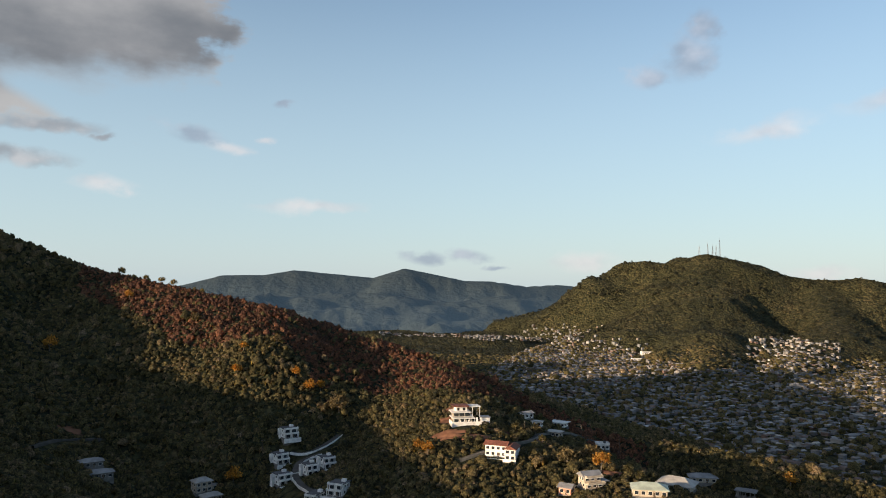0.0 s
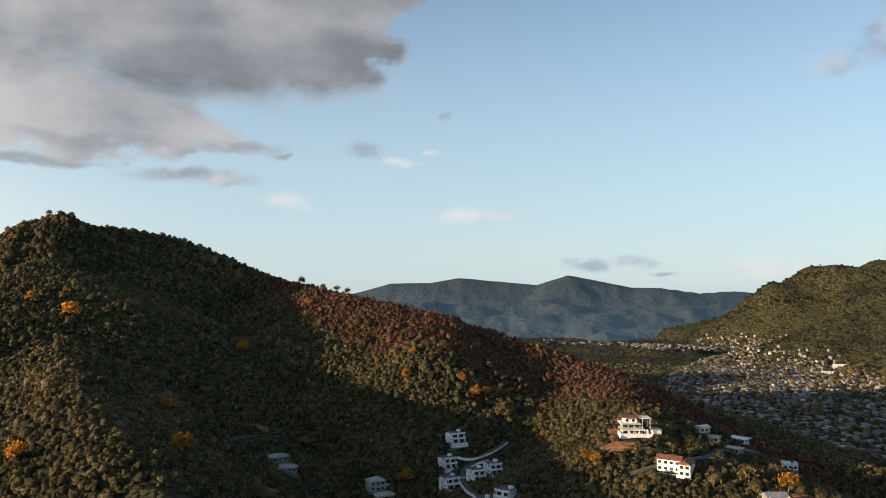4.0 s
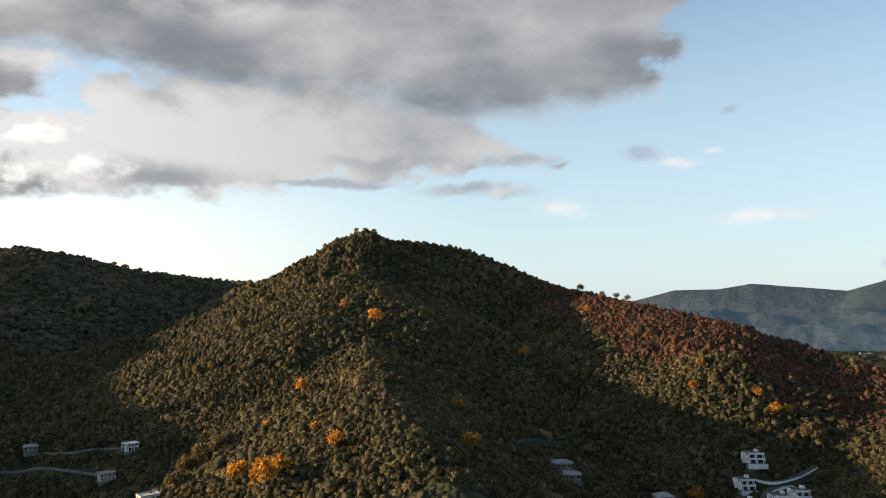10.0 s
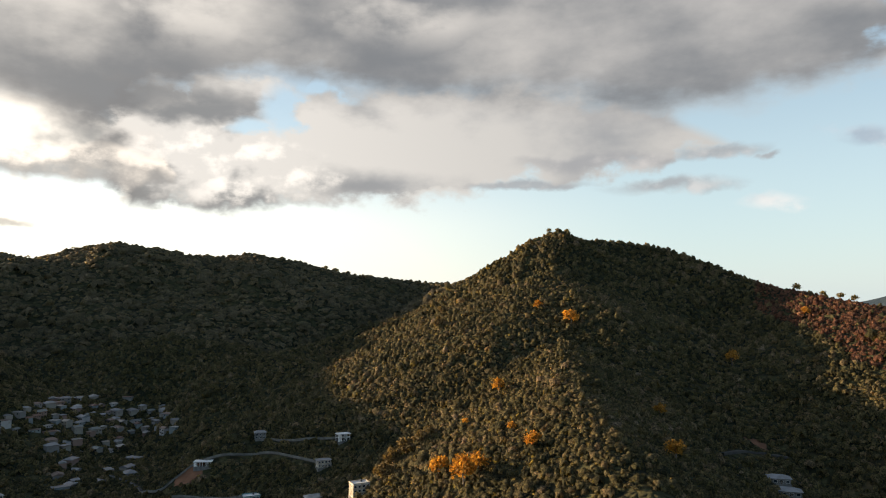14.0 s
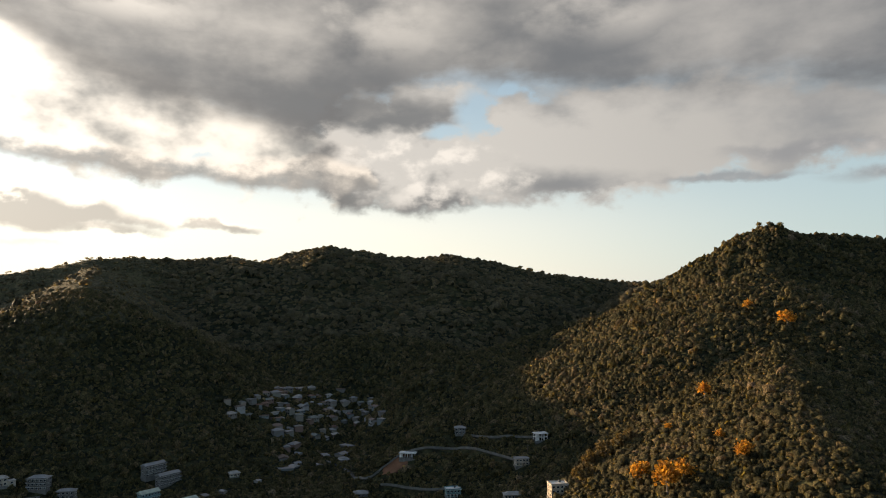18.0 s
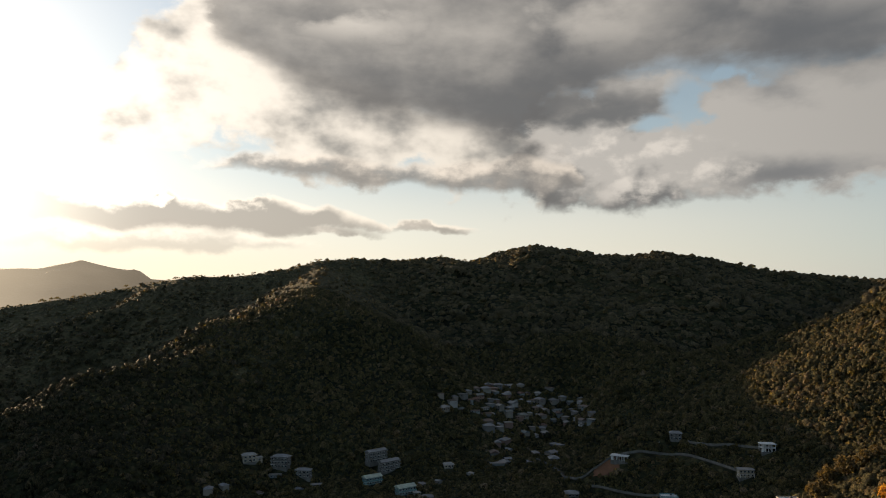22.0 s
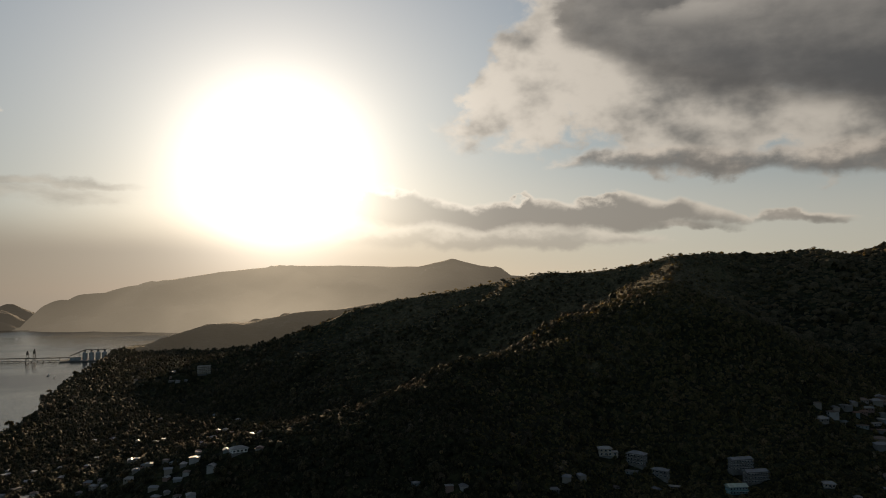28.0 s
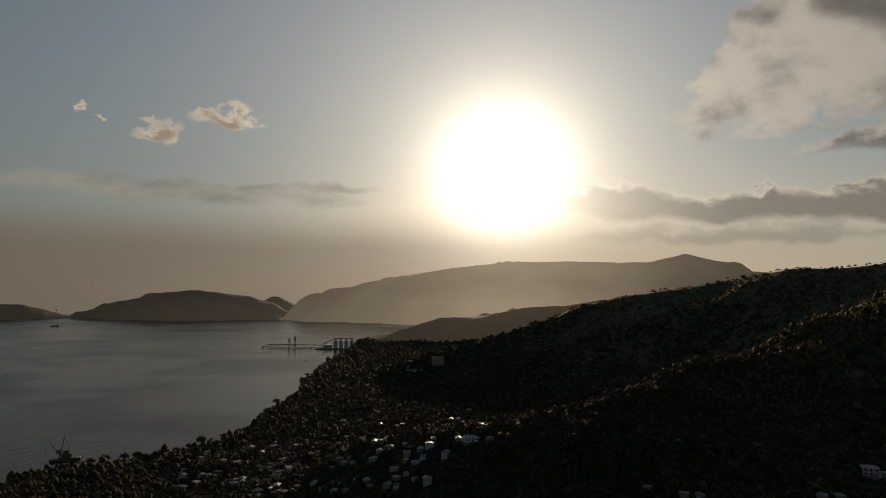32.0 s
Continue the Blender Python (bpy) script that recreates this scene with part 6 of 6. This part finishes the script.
# ---------------------------------------------------------------- masts on the hill
def lattice_mast(high, foot, seed):
    t = new("radio_mast")
    legs = [Vector((foot * math.cos(k * 2.094), foot * math.sin(k * 2.094), 0)) for k in range(3)]
    for p in legs:
        bm = bmesh.new()
        tube(bm, p + Vector((0, 0, -2)), Vector((p.x * 0.25, p.y * 0.25, high)), 0.32, 0.22, 5)
        part("leg", bm, steel, t)
    n_ = int(high / 5)
    for i in range(n_):
        z0, z1 = high * i / n_, high * (i + 1) / n_
        bm = bmesh.new()
        for k in range(3):
            f0, f1 = 1 - 0.75 * i / n_, 1 - 0.75 * (i + 1) / n_
            p, q = legs[k] * f0, legs[(k + 1) % 3] * f1
            tube(bm, (p.x, p.y, z0), (q.x, q.y, z1), 0.12, 0.12, 4)
        part("bracing", bm, steel, t)
    for k in range(2):
        bm = bmesh.new()
        z = high * (0.7 + 0.15 * k)
        tube(bm, (0.3, 0.5, z), (0.6, 1.4, z), 1.1, 1.1, 10)
        part("dish", bm, cabin_paint, t)
    bm = bmesh.new()
    tube(bm, (0, 0, high * 0.97), (0, 0, high * 1.16), 0.2, 0.08, 5)
    part("aerial", bm, steel, t)
    return tagged(t, "tall lattice radio mast on the hill top", "mast", "radio masts")


for az_, high in ((-19.75, 30), (-20.35, 38), (-20.7, 34), (-20.95, 38), (-21.2, 60)):
    a_ = radians(az_)
    x, y = -math.sin(a_) * 2680, math.cos(a_) * 2680
    lattice_mast(high, 3.2, 1).matrix_world = pose(x, y, h_at(x, y), 0, 0, az_ * 31)

# ---------------------------------------------------------------- poles along the roads
def utility_pole():
    t = new("utility_pole")
    bm = bmesh.new()
    tube(bm, (0, 0, -1), (0, 0, 10), 0.17, 0.11, 6)
    part("pole", bm, dark_wood, t)
    part("crossarm", boxes((-1.1, -0.07, 9.0, 1.1, 0.07, 9.15)), dark_wood, t)
    ins = part("insulator", boxes((-0.06, -0.06, 0, 0.06, 0.06, 0.22)), cabin_paint, t)
    ins.matrix_local = pose(-0.9, 0, 9.15)
    again(ins, t, 0.9, 0, 9.15), again(ins, t, 0, 0, 9.15)
    return tagged(t, "weathered timber utility pole beside the hill road", "pole", "utility poles")


pole = None
for az_, el_ in ((-11.0, -12.0), (-12.1, -12.0), (-13.9, -12.6), (-6.6, -12.0), (66.0, -12.0), (63.6, -12.2), (70.4, -12.7), (73.4, -13.6), (66.8, -14.9), (59.5, -12.6), (3.0, -14.2), (13.9, -13.2)):
    p = ray_spot(az_, el_)
    m = pose(p.x, p.y, p.z, 0, 0, az_ * 13)
    if pole is None:
        pole = utility_pole()
        pole.matrix_world = m
    else:
        copy_thing(pole, m)

# ---------------------------------------------------------------- the loading jetty, silos and boats
def at_sea(az_, dist):
    a_ = radians(az_)
    return Vector((-math.sin(a_) * dist, math.cos(a_) * dist, 0))


j0, j1 = at_sea(142.3, 2313), at_sea(137.6, 2267)
length = (j1 - j0).length
jm = Matrix.Translation(j0) @ (j1 - j0).to_track_quat("X", "Z").to_matrix().to_4x4()
jetty = new("loading_jetty")
jetty.matrix_world = jm
part("deck", boxes((6, -4, 2.2, length, 4, 4.0), bevel=0.1), grey_wall, jetty)
pile = bmesh.new()
tube(pile, (0, 0, -8), (0, 0, 2.3), 0.7, 0.7, 8)
pile = part("pile", pile, steel, jetty)
pile.matrix_local = pose(8, -3, 0)
for k in range(1, 26):
    again(pile, jetty, 8 + (length - 12) * (k // 2) / 12.5, -3 if k % 2 else 3, 0)
dol = bmesh.new()
tube(dol, (0, 0, -8), (0, 0, 4.4), 2.6, 2.6, 12)
part("mooring_dolphin", dol, grey_wall, jetty)
part("conveyor", boxes((14, -1.4, 9.0, length - 4, 1.4, 11.4), bevel=0.1), steel, jetty, "long raised conveyor gallery")
leg = part("trestle", boxes((-0.4, -1.4, 4.0, 0.4, -0.9, 9.0), (-0.4, 0.9, 4.0, 0.4, 1.4, 9.0), (-0.2, -0.9, 6.2, 0.2, 0.9, 6.7)), steel, jetty)
leg.matrix_local = pose(16, 0, 0)
for k in range(1, 9):
    again(leg, jetty, 16 + (length - 24) * k / 8, 0, 0)
tagged(jetty, "long cargo jetty on piles with raised conveyor", "jetty")
for off, high in ((84, 27), (101, 32)):
    tower = new("ship_loader")
    tower.matrix_world = jm @ pose(off, 0, 4.0)
    part("portal", boxes((-3, -3.4, 0.0, -2.2, -2.6, high * 0.6), (2.2, -3.4, 0, 3, -2.6, high * 0.6), (-3, 2.6, 0, -2.2, 3.4, high * 0.6), (2.2, 2.6, 0, 3, 3.4, high * 0.6)), steel, tower)
    part("house", boxes((-3.2, -3.6, high * 0.6, 3.2, 3.6, high * 0.8), bevel=0.2), steel, tower)
    part("head", boxes((-1.6, -1.6, high * 0.8, 1.6, 1.6, high)), steel, tower)
    bm = bmesh.new()
    tube(bm, (0, -3, high * 0.7), (0, -16, high * 0.9), 0.8, 0.5, 6)
    part("boom", bm, steel, tower)
    tagged(tower, "dark steel ship loader tower on the jetty", "ship loader", "ship loaders")
quay = new("quay")
quay.matrix_world = Matrix.Translation(at_sea(136.2, 2253)) @ pose(0, 0, 0, 0, 0, 136.2)
part("platform", boxes((-82, -20, -6, 60, 40, 3.2), bevel=0.3), grey_wall, quay)
part("shed", boxes((-58, 4, 3.2, -30, 18, 11), bevel=0.2), silo_paint, quay)
part("shed_roof", boxes((-59, 3, 11.002, -29, 19, 11.8), bevel=0.2), roof_grey, quay)
tagged(quay, "concrete quay with grey sheds below the silos", "quay")
proto = None
for k in range(4):
    m = Matrix.Translation(at_sea(136.72 - 0.42 * k, 2256)) @ pose(0, 0, 3.2, 0, 0, 136)
    if proto is None:
        proto = new("silo")
        bm = bmesh.new()
        tube(bm, (0, 0, 0), (0, 0, 19), 6.6, 6.6, 18)
        part("drum", bm, silo_paint, proto)
        bm = bmesh.new()
        tube(bm, (0, 0, 19.002), (0, 0, 23), 6.9, 2.0, 18)
        part("cone", bm, silo_paint, proto)
        part("head_house", boxes((-2.6, -2.6, 23, 2.6, 2.6, 27.5), bevel=0.1), steel, proto)
        tagged(proto, "tall weathered storage silo with conical top", "silo", "storage silos")
        proto.matrix_world = m
    else:
        copy_thing(proto, m)
top_a, top_b = at_sea(137.7, 2267) + Vector((0, 0, 14)), at_sea(136.75, 2256) + Vector((0, 0, 31.5))
link = new("inclined_conveyor")
bm = bmesh.new()
tube(bm, top_a, top_b, 1.3, 1.3, 6)
part("gallery", bm, steel, link)
bm = bmesh.new()
tube(bm, top_b, at_sea(135.3, 2256) + Vector((0, 0, 31.5)), 1.2, 1.2, 6)
part("top_gallery", bm, steel, link)
bm = bmesh.new()
for f in (0.3, 0.65):
    p = top_a.lerp(top_b, f)
    tube(bm, (p.x, p.y, 0), p, 0.7, 0.5, 6)
part("support", bm, steel, link)
tagged(link, "inclined steel conveyor rising to the silo tops", "conveyor")


def boat(long_, label):
    t = new("boat")
    bm = bmesh.new()
    w = long_ * 0.11
    rings = []
    for f, ww, low in ((-0.5, 0.75, 0.2), (-0.2, 1.0, 0.0), (0.2, 1.0, 0.0), (0.42, 0.55, 0.1), (0.5, 0.06, 0.3)):
        x = f * long_
        h = long_ * (0.06 + 0.035 * max(0, f) * 2)
        rings.append([bm.verts.new(c) for c in ((x, -w * ww, h), (x, -w * ww * 0.6, low - 0.8), (x, w * ww * 0.6, low - 0.8), (x, w * ww, h))])
    for r0, r1 in zip(rings, rings[1:]):
        for i in range(4):
            bm.faces.new((r0[i], r1[i], r1[(i + 1) % 4], r0[(i + 1) % 4]))
    bm.faces.new(rings[0]), bm.faces.new(rings[-1][::-1])
    part("hull", bm, hull_paint, t)
    h = long_ * 0.06
    part("deckhouse", boxes((-long_ * 0.42, -w * 0.7, h, -long_ * 0.2, w * 0.7, h + long_ * 0.11), bevel=long_ * 0.006), cabin_paint, t)
    part("bridge", boxes((-long_ * 0.38, -w * 0.75, h + long_ * 0.111, -long_ * 0.26, w * 0.75, h + long_ * 0.16), bevel=long_ * 0.006), cabin_paint, t)
    bm = bmesh.new()
    tube(bm, (long_ * 0.1, 0, h), (long_ * 0.1, 0, h + long_ * 0.2), long_ * 0.008, long_ * 0.005, 6)
    part("mast", bm, steel, t)
    return tagged(t, label, "boat", "boats on the bay")


ship = boat(46, "dark cargo boat with white deckhouse at anchor")
yacht = boat(15, "small white-cabined boat at anchor in the bay")
first = {}
for kind, az_, el_, turn in ((ship, 156.7, -3.15, 20), (ship, 156.6, -2.05, 60), (ship, 155.6, -2.0, -20), (ship, 153.9, -2.05, 10), (ship, 158.2, -1.95, 0), (ship, 150.4, -1.95, 0), (yacht, 140.6, -2.35, 10), (yacht, 140.2, -2.42, 70), (yacht, 139.8, -2.3, 30), (yacht, 139.6, -2.46, -10), (yacht, 139.3, -2.4, 40), (yacht, 138.9, -2.52, 80), (yacht, 141.0, -2.3, 20), (yacht, 139.0, -6.0, 30), (yacht, 138.6, -6.15, 50)):
    m = Matrix.Translation(at_sea(az_, EYE_Z / math.tan(radians(-el_)))) @ pose(0, 0, 0, 0, 0, turn)
    if kind.name not in first:
        first[kind.name] = 1
        kind.matrix_world = m
    else:
        copy_thing(kind, m)

# ---------------------------------------------------------------- crane and mast at the near shore
p = at_sea(155.9, 915)
crane = new("harbour_crane")
crane.matrix_world = pose(p.x, p.y, 0.0, 0, 0, 155.9 + 180)
part("pontoon", boxes((-15, -6, -3, 13, 6, 2.6), (-18, -4, 0.2, -15, 4, 2.2), bevel=0.4), hull_paint, crane)
part("deckhouse", boxes((-9, -4, 2.6, 2, 4, 7.5), (-6, -3, 7.5, 0, 3, 11), bevel=0.2), steel, crane)
bm = bmesh.new()
for sx in (-1, 1):
    tube(bm, (3.5, sx * 3.2, 2.6), (-1.5, sx * 0.8, 27), 0.55, 0.35, 6)
    tube(bm, (-7.5, sx * 3.2, 11), (-1.5, sx * 0.8, 27), 0.4, 0.3, 6)
for k in range(4):
    f = 0.2 + 0.18 * k
    tube(bm, (3.5 - 5 * f, -3.2 + 2.4 * f, 2.6 + 24.4 * f), (3.5 - 5 * f, 3.2 - 2.4 * f, 2.6 + 24.4 * f), 0.28, 0.28, 5)
part("gantry", bm, steel, crane)
part("cab", boxes((1.5, -2.4, 7.6, 6.2, 2.4, 12), bevel=0.3), steel, crane)
bm = bmesh.new()
for sy in (-1, 1):
    tube(bm, (5, sy * 1.2, 9), (17, sy * 0.3, 27), 0.32, 0.2, 5)
for k in range(8):
    f, g_ = k / 8, (k + 1) / 8
    sy = 1 if k % 2 else -1
    tube(bm, (5 + 12 * f, 1.2 * sy * (1 - 0.75 * f), 9 + 18 * f), (5 + 12 * g_, -1.2 * sy * (1 - 0.75 * g_), 9 + 18 * g_), 0.15, 0.15, 4)
part("jib", bm, steel, crane)
bm = bmesh.new()
tube(bm, (17, 0, 27), (17, 0, 8), 0.1, 0.1, 4)
tube(bm, (-1.5, 0, 27), (17, 0, 27), 0.1, 0.1, 4)
part("hoist_rope", bm, steel, crane)
tagged(crane, "dark floating harbour crane with steel gantry and raised jib", "crane")
p = at_sea(151.9, 872)
pylon = new("signal_mast")
pylon.matrix_world = pose(p.x, p.y, max(h_at(p.x, p.y), 0.5))
bm = bmesh.new()
tube(bm, (0, 0, -1), (0, 0, 17), 0.35, 0.2, 8)
part("post", bm, steel, pylon)
part("lamp_head", boxes((-0.9, -0.5, 16.6, 0.9, 0.5, 17.3), bevel=0.1), steel, pylon)
tagged(pylon, "slender steel mast at the water's edge", "mast")
